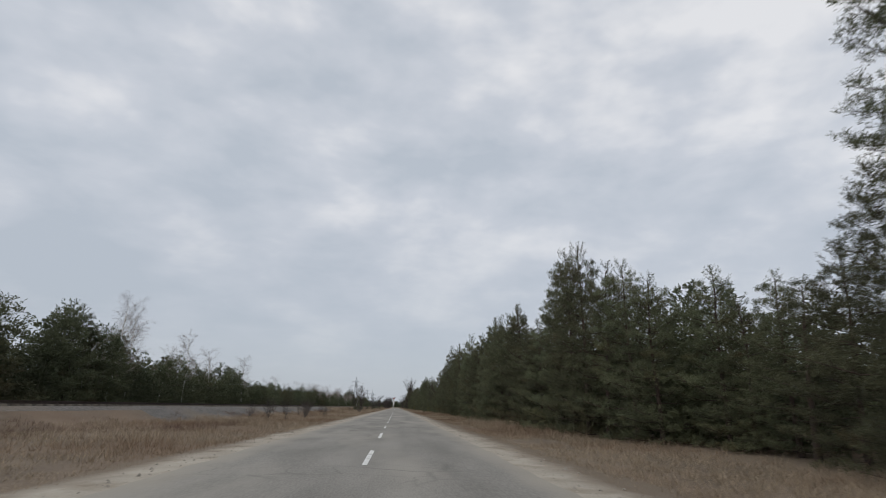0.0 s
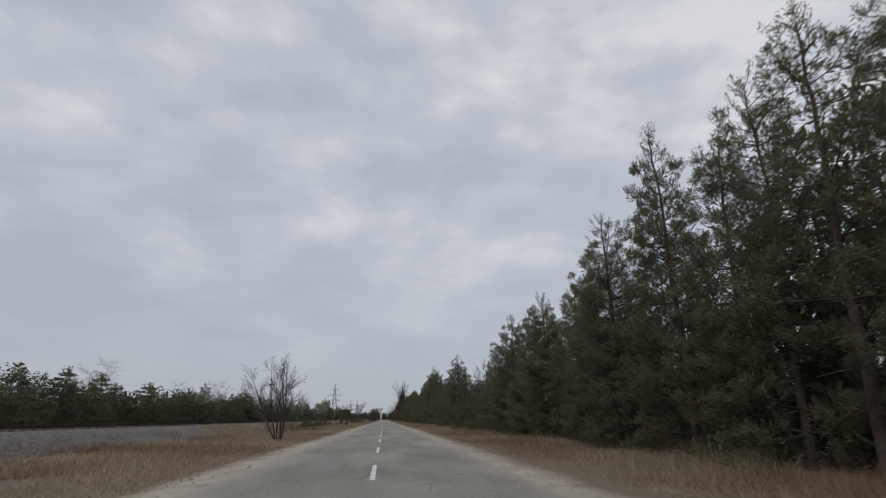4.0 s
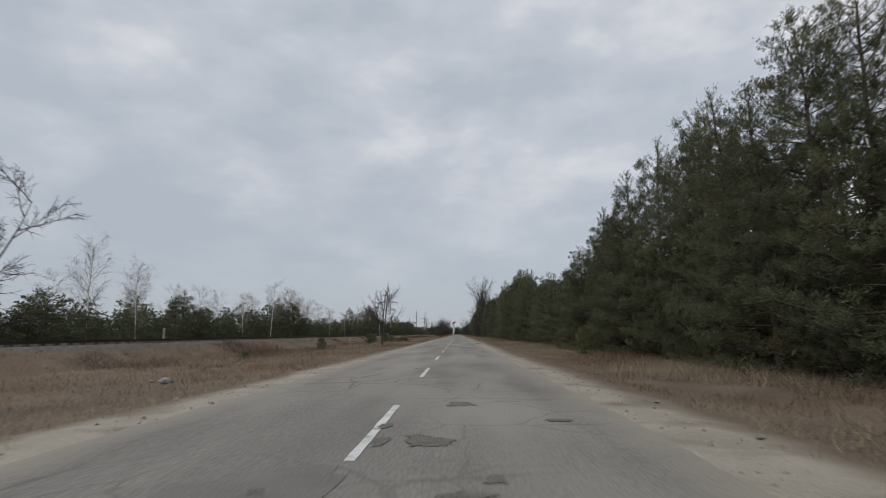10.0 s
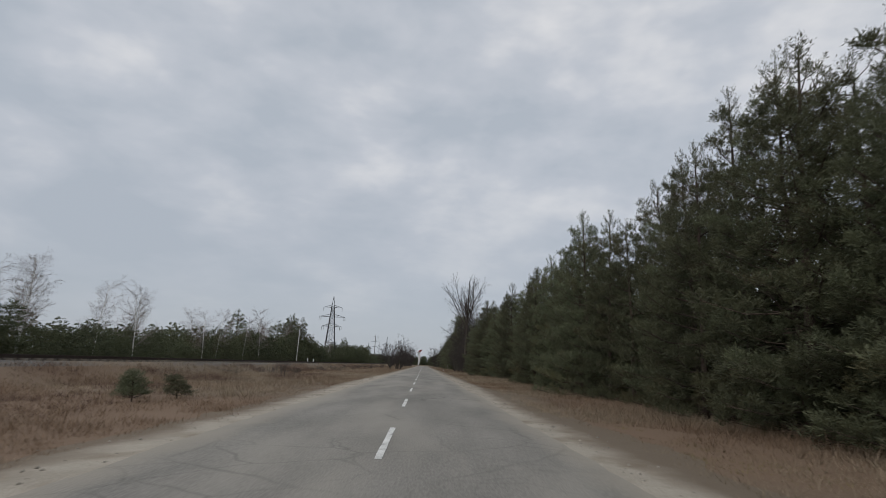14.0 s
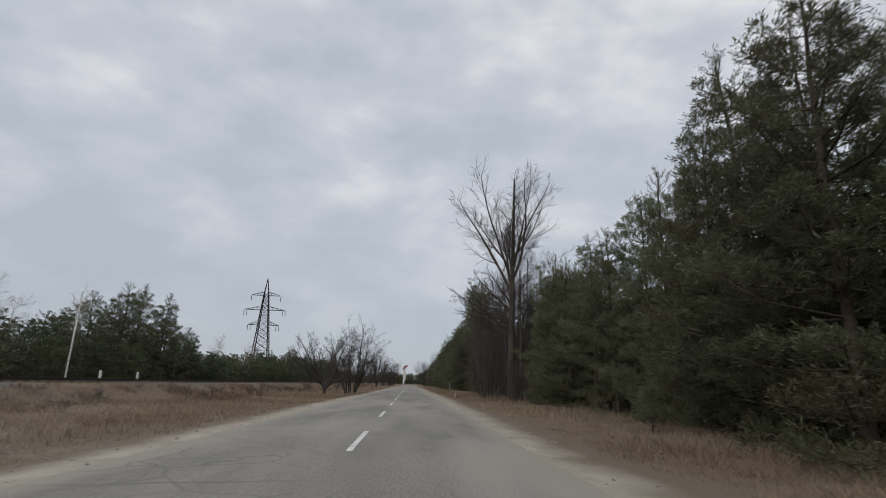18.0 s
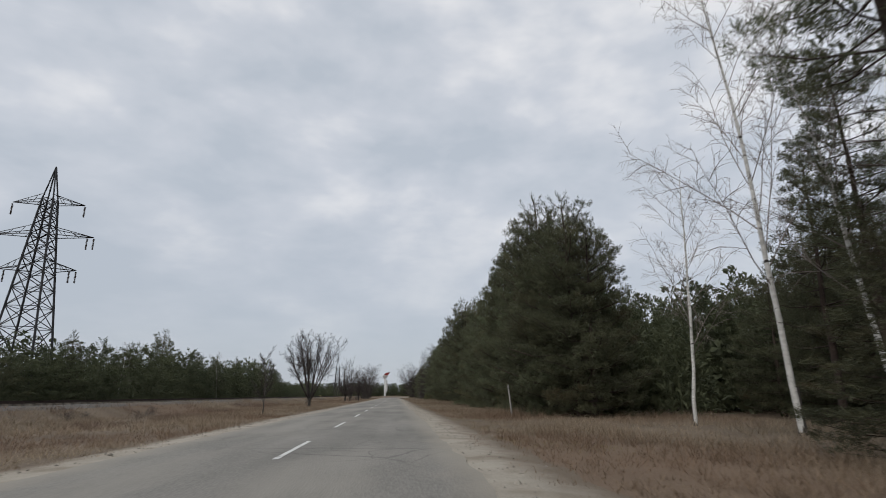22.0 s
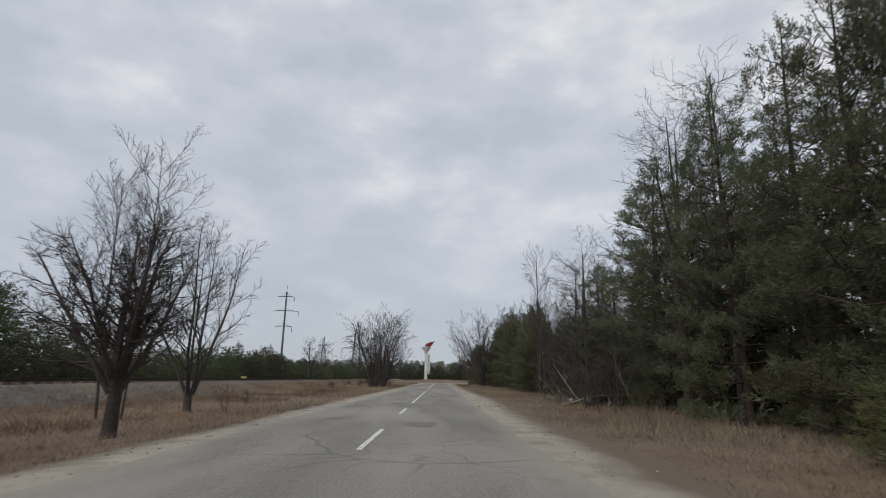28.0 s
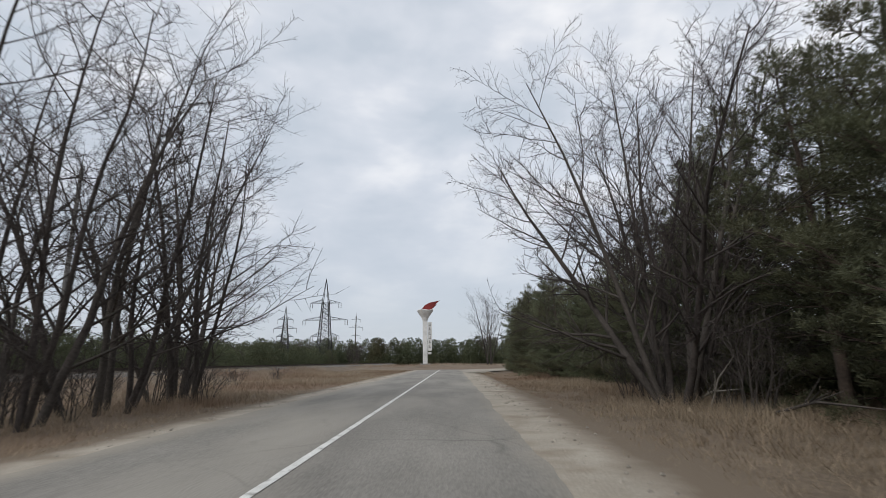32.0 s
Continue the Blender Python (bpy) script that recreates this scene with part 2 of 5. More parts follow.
GRAVEL = mat("ballast_gravel", (0.058, 0.054, 0.05), (0.165, 0.154, 0.142), 3.0, 14, 0.95, 1.0, third=(0.17, 0.13, 0.09), third_scale=0.05, third_at=(0.5, 0.66))
STEEL = mat("rusty_rail_steel", (0.022, 0.016, 0.013), (0.05, 0.034, 0.026), 3, 30, 0.8, 0.3, 0.0)
SLEEPER = mat("weathered_sleeper", (0.07, 0.06, 0.05), (0.16, 0.145, 0.125), 2, 25, 0.9, 0.5)
NEEDLES = mat("pine_needles", (0.058, 0.067, 0.040), (0.146, 0.157, 0.090), 0.45, 4, 0.6, 0, random=0.25, third=(0.11, 0.085, 0.04), third_scale=0.35, third_at=(0.55, 0.75))
NEEDLES_OLIVE = mat("olive_pine_needles", (0.08, 0.088, 0.038), (0.17, 0.17, 0.075), 0.6, 5, 0.65, 0, random=0.15)
WOODS = mat("distant_pine_needles", (0.054, 0.065, 0.038), (0.125, 0.138, 0.076), 0.13, 1.5, 0.7, 0, third=(0.085, 0.062, 0.034), third_scale=0.05, third_at=(0.58, 0.75))
PINE_BARK = mat("pine_bark", (0.031, 0.025, 0.021), (0.082, 0.061, 0.047), 1.2, 12, 0.95, 0.8, random=0.2)
BARK = mat("grey_bark", (0.034, 0.030, 0.027), (0.088, 0.077, 0.069), 1.0, 14, 0.95, 0.8, random=0.15)
POPLAR_BARK = mat("furrowed_poplar_bark", (0.030, 0.024, 0.020), (0.085, 0.070, 0.058), 1.6, 9, 0.95, 1.0, stretch=(1, 1, 0.3))
TWIG = mat("bare_twigs", (0.031, 0.026, 0.024), (0.070, 0.058, 0.053), 0.8, 6, 0.9, 0, random=0.15)
BIRCH = mat("birch_bark", (0.42, 0.41, 0.39), (0.68, 0.67, 0.64), 1.0, 4, 0.8, 0.4, third=(0.05, 0.045, 0.04), third_scale=3.2, third_at=(0.60, 0.66), stretch=(1, 1, 2.4))
BIRCH_TWIG = mat("birch_twigs", (0.13, 0.105, 0.092), (0.27, 0.235, 0.215), 0.8, 6, 0.9, 0)
DEADWOOD = mat("bleached_deadwood", (0.12, 0.108, 0.094), (0.29, 0.27, 0.235), 1.4, 12, 0.9, 0.5)
PYLON_STEEL = mat("dark_galvanised_steel", (0.024, 0.024, 0.026), (0.055, 0.055, 0.057), 1.2, 12, 0.6, 0.1, 0.3)
INSULATOR = mat("insulator_glass", (0.06, 0.05, 0.045), (0.13, 0.115, 0.11), 2, 9, 0.35, 0)
CONCRETE = mat("grey_concrete", (0.17, 0.165, 0.155), (0.33, 0.32, 0.305), 0.8, 14, 0.9, 0.4)
WHITE_PAINT = mat("white_paint", (0.44, 0.44, 0.43), (0.68, 0.68, 0.67), 0.6, 6, 0.6, 0.1, third=(0.42, 0.36, 0.31), third_scale=0.6, third_at=(0.6, 0.75))
RED_PAINT = mat("red_paint", (0.11, 0.016, 0.015), (0.24, 0.030, 0.027), 0.7, 6, 0.5, 0.1)
LETTER_PAINT = mat("grey_letter_paint", (0.16, 0.16, 0.16), (0.27, 0.27, 0.27), 1, 8, 0.6, 0)
YELLOW = mat("faded_yellow_paint", (0.34, 0.28, 0.13), (0.48, 0.41, 0.22), 1, 8, 0.7, 0.2)
RUBBLE = mat("asphalt_rubble", (0.05, 0.047, 0.043), (0.15, 0.14, 0.128), 3, 20, 0.95, 0.8)
STONES = island_tint(mat("loose_stones", (0.19, 0.172, 0.148), (0.34, 0.31, 0.265), 3, 20, 0.95, 0.5), 0.65, 1.2)

sandy_edge(ASPHALT, 2.8, 3.6, (0.272, 0.248, 0.208), 0.6)
sandy_edge(SAND, 4.15, 4.95, (0.15, 0.118, 0.086), 0.7, 1.8)
HEATH = island_tint(mat("brown_heath", (0.090, 0.058, 0.044), (0.185, 0.125, 0.096), 0.5, 6, 0.9, 0), 0.65, 1.25)
POLE = mat("weathered_dark_concrete", (0.085, 0.083, 0.080), (0.19, 0.185, 0.178), 0.8, 14, 0.9, 0.4)
MOSS = island_tint(mat("mossy_turf", (0.150, 0.132, 0.046), (0.29, 0.245, 0.098), 0.5, 6, 0.9, 0, third=(0.20, 0.155, 0.10), third_scale=0.4, third_at=(0.45, 0.6)), 0.7, 1.2)

for leaf in (NEEDLES, NEEDLES_OLIVE, WOODS, GRASS, MOSS, HEATH):
    leafy(leaf)


# ---- mesh tools ----
def mesh_of(name, verts, tris, material, smooth=False):
    v, f = np.asarray(verts, np.float32), np.asarray(tris, np.int32)
    me = bpy.data.meshes.new(name)
    me.vertices.add(len(v))
    me.vertices.foreach_set("co", v.ravel())
    me.loops.add(f.size)
    me.loops.foreach_set("vertex_index", f.ravel())
    me.polygons.add(len(f))
    me.polygons.foreach_set("loop_start", np.arange(len(f), dtype=np.int32) * 3)
    me.polygons.foreach_set("use_smooth", np.full(len(f), smooth, dtype=bool))
    me.update(calc_edges=True)
    me.materials.append(material)
    return me


def part(name, data, parent, label=""):
    ob = new(name, data)
    ob.parent = parent
    return tagged(ob, label) if label else ob


def part_bm(name, bm, material, parent, label=""):
    me = bpy.data.meshes.new(name)
    bm.to_mesh(me)
    bm.free()
    me.materials.append(material)
    return part(name, me, parent, label)


def join(*soups):
    vs, fs, k = [], [], 0
    for v, f in soups:
        if len(v):
            vs.append(v)
            fs.append(f + k)
            k += len(v)
    return np.concatenate(vs), np.concatenate(fs)


def tubes(segments, sides):
    """Tapered prisms for rows of x0 y0 z0 x1 y1 z1 r0 r1."""
    s = np.asarray(segments, float).reshape(-1, 8)
    if not len(s):
        return np.zeros((0, 3)), np.zeros((0, 3), int)
    a, b, r0, r1 = s[:, :3], s[:, 3:6], s[:, 6], s[:, 7]
    d = b - a
    d /= np.linalg.norm(d, axis=1, keepdims=True) + 1e-9
    ref = np.where(np.abs(d[:, 2:3]) > 0.9, [[1.0, 0, 0]], [[0, 0, 1.0]])
    u = np.cross(d, ref)
    u /= np.linalg.norm(u, axis=1, keepdims=True) + 1e-9
    w = np.cross(d, u)
    ang = np.arange(sides) * 2 * np.pi / sides
    ring = np.cos(ang)[None, :, None] * u[:, None, :] + np.sin(ang)[None, :, None] * w[:, None, :]
    v = np.concatenate([a[:, None, :] + ring * r0[:, None, None], b[:, None, :] + ring * r1[:, None, None]], axis=1)
    k = np.arange(sides)
    kn = (k + 1) % sides
    f = np.concatenate([np.stack([k, kn, kn + sides], 1), np.stack([k, kn + sides, k + sides], 1)])
    f = (f[None] + (np.arange(len(s)) * 2 * sides)[:, None, None]).reshape(-1, 3)
    return v.reshape(-1, 3), f


def chain(segments, sides):
    """One unbroken tapered tube through consecutive segments."""
    s = np.asarray(segments, float).reshape(-1, 8)
    pts = np.concatenate([s[:, :3], s[-1:, 3:6]])
    rad = np.concatenate([s[:, 6], s[-1:, 7]])
    d = np.gradient(pts, axis=0)
    d /= np.linalg.norm(d, axis=1, keepdims=True) + 1e-9
    ref = np.array([0.97, 0.24, 0.0])
    u = ref - d * (d @ ref)[:, None]
    u /= np.linalg.norm(u, axis=1, keepdims=True) + 1e-9
    w = np.cross(d, u)
    ang = np.arange(sides) * 2 * np.pi / sides
    v = pts[:, None] + (np.cos(ang)[None, :, None] * u[:, None] + np.sin(ang)[None, :, None] * w[:, None]) * rad[:, None, None]
    k = np.arange(sides)
    kn = (k + 1) % sides
    f = np.concatenate([np.stack([k, kn, kn + sides], 1), np.stack([k, kn + sides, k + sides], 1)])
    f = (f[None] + (np.arange(len(pts) - 1) * sides)[:, None, None]).reshape(-1, 3)
    return v.reshape(-1, 3), f


def box_bm(bm, size, at=(0, 0, 0), turn=None, bevel=0.0):
    m = Matrix.Translation(at) @ (turn or Matrix.Identity(4)) @ Matrix.Diagonal((*size, 1))
    g = bmesh.ops.create_cube(bm, size=1.0, matrix=m)
    if bevel:
        edges = list({e for v in g["verts"] for e in v.link_edges})
        bmesh.ops.bevel(bm, geom=edges, offset=bevel, segments=1, affect="EDGES")


def unit(v):
    return v / (np.linalg.norm(v) + 1e-9)


# ---- trees ----
def blades(tips, ways, sizes, count, rng, wide=0.045, spread=0.65, along=1.0, shoot=0.0):
    """Needle brushes: at every tip a fan of narrow triangles round its way."""
    n = len(tips)
    d = ways[:, None, :] * along + rng.normal(0, spread, (n, count, 3))
    d /= np.linalg.norm(d, axis=2, keepdims=True) + 1e-9
    s = np.cross(d, rng.normal(0, 1, (n, count, 3)))
    s /= np.linalg.norm(s, axis=2, keepdims=True) + 1e-9
    ln = sizes[:, None, None] * rng.uniform(0.7, 1.25, (n, count, 1))
    wd = sizes[:, None, None] * wide / 0.45 * rng.uniform(0.7, 1.3, (n, count, 1))
    p = tips[:, None, :] + rng.normal(0, 0.04, (n, count, 3)) + ways[:, None, :] * sizes[:, None, None] * shoot * rng.uniform(-0.3, 1.0, (n, count, 1))
    v = np.stack([p - s * wd * 0.6, p + d * ln + s * wd * 0.7, p + d * ln * 0.72 - s * wd], axis=2).reshape(-1, 3)
    return v, np.arange(len(v)).reshape(-1, 3)


def pine_shape(seed, height, radius, bare, whorl=0.56, arms=5, brush=16, size=0.15, droop=0.08, gap=0.54, power=0.7, wide=0.052):
    """Bark (trunk and limbs) and needles of a Scots pine; bare: share of the trunk without green."""
    rng = np.random.default_rng(seed)
    trunk, limbs, tips, ways, sizes, coarse = [], [], [], [], [], []
    steps = 14
    lean = rng.normal(0, 0.012, 2)
    wob = np.cumsum(rng.normal(0, 0.05, (steps + 1, 2)), axis=0)
    zs = np.linspace(-0.15, height * 0.97, steps + 1)
    xy = wob * (zs / height)[:, None] + lean * zs[:, None]
    rad = 0.0125 * height * (1 - zs / height * 0.96) + 0.012
    for k in range(steps):
        trunk.append((*xy[k], zs[k], *xy[k + 1], zs[k + 1], rad[k], rad[k + 1]))
    up = np.array([0, 0, 1.0])

    def tuft(p, w, big=1.0):
        tips.append(p)
        ways.append(unit(w))
        sizes.append(size * big * rng.uniform(0.8, 1.2))

    # one side of the crown grows fuller than the other, level by level
    bulge = rng.uniform(0, 6.283, 24)
    z = max(0.25, bare * height * 0.55)
    while z < height:
        base = np.array([np.interp(z, zs, xy[:, 0]), np.interp(z, zs, xy[:, 1]), z])
        green = z > bare * height
        u = max(0.0, (z - bare * height) / (height * (1 - bare)))
        k = max(3, int(arms - 2.5 * u + rng.integers(0, 2))) if green else int(rng.integers(1, 4))
        a0 = rng.uniform(0, 6.28)
        for j in range(k):
            a = a0 + j * 6.283 / k + rng.normal(0, 0.25)
            lump = 1 + 0.16 * math.cos(a - bulge[int(u * 8)]) + 0.12 * math.cos(2 * a - bulge[8 + int(u * 12)])
            full = radius * min(1.0, 0.78 + 0.6 * u) * (1 - u) ** power * rng.uniform(0.62, 1.12) * lump + 0.22
            if not green:
                full = radius * rng.uniform(0.25, 0.7)
            rise = (-droop + 0.06 + 0.9 * u * u + rng.normal(0, 0.12)) if green else rng.normal(0.0, 0.12)
            d = unit(np.array([math.cos(a), math.sin(a), rise]))
            bend = unit(d + up * (0.30 + 0.5 * u if green else -0.1))
            mid, end = base + d * full * 0.55, base + d * full * 0.55 + bend * full * 0.45
            rr = 0.008 * full + 0.007
            limbs.append((*base, *mid, rr * 1.4, rr))
            limbs.append((*mid, *end, rr, rr * 0.4))
            if not green:
                for q in range(2):
                    s = rng.uniform(0.4, 0.9)
                    o = base + d * full * s
                    w = unit(d + rng.normal(0, 0.6, 3))
                    limbs.append((*o, *(o + w * full * 0.35), rr * 0.6, rr * 0.25))
                continue
            across = unit(np.cross(bend, up))
            if u > 0.85:
                # the leading shoots stand up singly
                for r in (0.0, 0.18, 0.36):
                    tuft(end - bend * r, bend * 0.7 + up, 0.9)
                continue
            # clumps of shoots at the ends of the limb and of its side twigs
            spots = [(end, bend)]
            m = max(1, round(full / gap))
            for q in range(m):
                s = 0.30 + 0.66 * (q + rng.uniform(0.1, 0.9)) / m
                o = base + d * full * min(s, 0.55) + bend * full * max(0, s - 0.55)
                if s < 0.62:
                    coarse.append((*o, *unit(bend * 0.5 + up * 0.4 + rng.normal(0, 0.5, 3))))
                w = unit(bend * 0.7 + across * (1 if q % 2 else -1) * rng.uniform(0.5, 1.1) + up * rng.uniform(-0.15, 0.4))
                l = (0.20 + 0.36 * full * (1.15 - s)) * rng.uniform(0.6, 1.2)
                limbs.append((*o, *(o + w * l), 0.013, 0.006))
                spots.append((o + w * l, w))
                if l > 0.6:
                    spots.append((o + w * l * 0.5, w))
            for c, w in spots:
                reach = rng.uniform(0.15, 0.30) * min(1.0, 0.6 + 0.25 * full)
                for q in range(int(rng.integers(6, 10))):
                    e = rng.normal(0, 1, 3)
                    e = unit(e * np.array([1, 1, 0.6]) + up * 0.35 + w * 0.5)
                    tuft(c + e * reach * rng.uniform(0.35, 1.15), e * 0.8 + up * 0.6 + w * 0.3)
        z += whorl * rng.uniform(0.8, 1.2) * (1.1 - 0.35 * u)
    top = np.array([*xy[-1], zs[-1]])
    for q in range(5):
        tuft(top - up * 0.17 * q, up + rng.normal(0, 0.1, 3), 0.9)
    bark = join(chain(trunk, 7), tubes(limbs, 3))
    green = blades(np.array(tips), np.array(ways), np.array(sizes), brush, rng, wide, 0.55, 0.95, 1.3)
    if coarse:
        c = np.array(coarse)
        green = join(green, blades(c[:, :3], c[:, 3:], np.full(len(c), size * 2.0), 9, rng, 0.075, 0.7, 0.8, 1.2))
    return bark, green


def pine_thing(seed, height, radius, bare, needles=None, label="", **more):
    bark, green = pine_shape(seed, height, radius, bare, **more)
    ob = tagged(new("pine_tree"), label or "young Scots pine with dense dark green crown down to the grass", "pine tree", "pines along the road")
    part("trunk", mesh_of("pine_trunk", *bark, PINE_BARK, True), ob)
    part("crown", mesh_of("pine_crown", *green, needles or NEEDLES), ob)
    return ob


def branch_out(rng, start, way, length, radius, level, top, spec, segs):
    """Grow one limb with its side shoots into segs[level]."""
    n = spec["steps"][level]
    p, d = np.array(start, float), unit(np.array(way, float))
    pts, dirs = [p], [d]
    for k in range(n):
        d = unit(d + rng.normal(0, spec["wobble"][level], 3) + np.array([0, 0, spec["rise"][level]]))
        p = p + d * length / n
        pts.append(p)
        dirs.append(d)
    end = radius * spec["taper"][level]
    for k in range(n):
        r0, r1 = radius + (end - radius) * k / n, radius + (end - radius) * (k + 1) / n
        segs[level].append((*pts[k], *pts[k + 1], r0, r1))
    if level >= top:
        return
    for k in range(spec["kids"][level]):
        s = spec["from"][level] + (1 - spec["from"][level]) * (k + rng.uniform(0.1, 0.9)) / spec["kids"][level]
        i = min(n - 1, int(s * n))
        o = pts[i] + (pts[i + 1] - pts[i]) * (s * n - i)
        axis = unit(np.cross(dirs[i], rng.normal(0, 1, 3)))
        angle = radians(rng.normal(spec["angle"][level], 9))
        w = dirs[i] * math.cos(angle) + axis * math.sin(angle)
        share = spec["share"][level] * rng.uniform(0.7, 1.2) * (1.12 - 0.55 * s)
        r = (radius + (end - radius) * s) * spec["thin"][level]
        branch_out(rng, o, w, length * share, max(r, min((0.014, 0.011, 0.008, 0.006)[level], 0.6 * radius)), level + 1, top, spec, segs)


def bare_shape(seed, stems, spec, top=3):
    """One soup of wood for each stem, and all the fine twigs."""
    rng = np.random.default_rng(seed)
    woods_of, fine = [], []
    for start, way, length, radius, *own in stems:
        segs = [[] for _ in range(top + 1)]
        branch_out(rng, start, way, length, radius, 0, top, own[0] if own else spec, segs)
        limbs = [] if (own[0] if own else spec).get("pale") else [tubes(segs[1], 5)]
        woods_of.append(join(chain(segs[0], 8), *limbs))
        fine += [tubes(s, 3) for s in segs[2 if limbs else 1:]]
    return woods_of, join(*fine)


def bare_thing(name, seed, stems, spec, bark, twig_mat, label, category, top=3, group=""):
    woods_of, twig = bare_shape(seed, stems, spec, top)
    ob = tagged(new(name), label, category, group)
    for k, wood in enumerate(woods_of):
        kind = "trunk" if len(woods_of) == 1 or len(stems[k]) > 4 else "stem"
        part(kind, mesh_of(name + "_" + kind, *wood, bark, True), ob)
    part("crown", mesh_of(name + "_crown", *twig, twig_mat), ob)
    return ob


FAN = dict(steps=[8, 6, 4, 1], wobble=[0.07, 0.09, 0.11, 0.15], rise=[0.02, 0.05, 0.05, 0.03], taper=[0.14, 0.2, 0.3, 0.4],
           kids=[13, 10, 6, 0], angle=[44, 44, 44, 40], share=[0.38, 0.42, 0.42, 0.5], thin=[0.5, 0.5, 0.55, 0.6])
FAN["from"] = [0.22, 0.15, 0.1, 0.1]
POPLAR = dict(steps=[9, 6, 4, 2], wobble=[0.025, 0.07, 0.12, 0.15], rise=[0.02, 0.10, 0.07, 0.04], taper=[0.2, 0.25, 0.3, 0.4],
              kids=[30, 11, 6, 0], angle=[47, 40, 40, 40], share=[0.33, 0.36, 0.42, 0.5], thin=[0.42, 0.45, 0.5, 0.6])
POPLAR["from"] = [0.28, 0.15, 0.1, 0.1]
BIRCHES = dict(steps=[9, 5, 4, 3], wobble=[0.04, 0.08, 0.12, 0.12], rise=[0.01, 0.06, -0.05, -0.12], taper=[0.2, 0.25, 0.3, 0.4],
               kids=[20, 10, 6, 0], angle=[38, 38, 40, 35], share=[0.38, 0.36, 0.5, 0.6], thin=[0.32, 0.5, 0.5, 0.6])
BIRCHES["from"] = [0.25, 0.15, 0.1, 0.1]
BIRCHES["pale"] = True  # the bark of the trunk differs from that of the limbs
LIMB = dict(steps=[7, 5, 3, 1], wobble=[0.06, 0.10, 0.14, 0.15], rise=[0.03, 0.06, 0.03, 0.0], taper=[0.18, 0.25, 0.3, 0.4],
            kids=[18, 12, 8, 0], angle=[40, 42, 44, 40], share=[0.32, 0.42, 0.46, 0.5], thin=[0.4, 0.45, 0.5, 0.6])
LIMB["from"] = [0.12, 0.12, 0.1, 0.1]
LARCH = dict(steps=[10, 4, 3, 2], wobble=[0.012, 0.07, 0.12, 0.15], rise=[0.0, 0.07, 0.05, 0.0], taper=[0.15, 0.3, 0.35, 0.4],
             kids=[46, 9, 4, 0], angle=[70, 48, 45, 40], share=[0.28, 0.4, 0.5, 0.5], thin=[0.34, 0.6, 0.65, 0.6])
LARCH["from"] = [0.12, 0.1, 0.1, 0.1]
LARCH["pale"] = True
SHRUB = dict(steps=[5, 4, 3, 2], wobble=[0.10, 0.14, 0.18, 0.2], rise=[0.02, 0.04, 0.03, 0.0], taper=[0.3, 0.35, 0.4, 0.4],
             kids=[6, 4, 0, 0], angle=[35, 40, 40, 40], share=[0.45, 0.5, 0.5, 0.5], thin=[0.55, 0.6, 0.6, 0.6])
SHRUB["from"] = [0.25, 0.15, 0.1, 0.1]
STUB = dict(FAN, kids=[0, 0, 0, 0], taper=[0.75, 0.2, 0.3, 0.4], wobble=[0.02, 0.1, 0.1, 0.1])


def fan_stems(seed, count, height, lean, radius, foot=0.25, trunk=0.0, hollow=0.08):
    """Stems that spread from one foot, or from the top of a short trunk, into a domed head."""
    rng = np.random.default_rng(seed)
    out = []
    for k in range(count):
        a = k * 2.4 + rng.normal(0, 0.3)
        q = (k + 0.5) / count
        t = radians(lean) * (hollow + (1.05 - hollow) * q ** 1.25 if count > 3 else rng.uniform(0.3, 1.1))
        h = (height - trunk * 0.8) * rng.uniform(0.80, 0.93) * (1 - 0.22 * t)
        low = -0.1 if not trunk else trunk * rng.uniform(0.7, 1.0)
        out.append(((foot * math.cos(a), foot * math.sin(a), low), (math.sin(t) * math.cos(a), math.sin(t) * math.sin(a), math.cos(t)), h, radius * rng.uniform(0.65, 1.1)))
    if trunk:
        out.insert(0, ((0, 0, -0.2), (0, 0, 1), trunk + 0.3, radius * 2.0, STUB))
    return out


def scaled(x, y, z, turn, sxy, sz, tilt=0.0):
    return pose(x, y, z, tilt, 0, turn) @ Matrix.Diagonal((sxy, sxy, sz, 1))


# ---- ground, road, shoulders ----
def bump_line(y, seed, size=1.0):
    """A soft random number along the road."""
    return size * (noise.noise(Vector((y * 0.11, seed * 7.3, 0.5))) + 0.5 * noise.noise(Vector((y * 0.45, seed * 3.1, 4.5))))


ROAD_END = 792.0


def ground_height(x, y):
    """The field: a shallow ditch by the road, a rise towards the railway, a low bank beyond the bend."""
    side = abs(x)
    z = -0.095 - 0.14 * min(1, max(0, (side - 4.2) / 3.0))
    near = max(0.0, min(1.0, (side - 5) / 2)) * (1 if side < 200 else 0)
    z += near * (0.10 * noise.noise(Vector((x * 0.13, y * 0.1, 0))) + 0.05 * noise.noise(Vector((x * 0.5, y * 0.45, 3))))
    if y > 806 and side < 60:
        z += 0.75 * min(1, (y - 806) / 9) * max(0, 1 - side / 60)
    return z


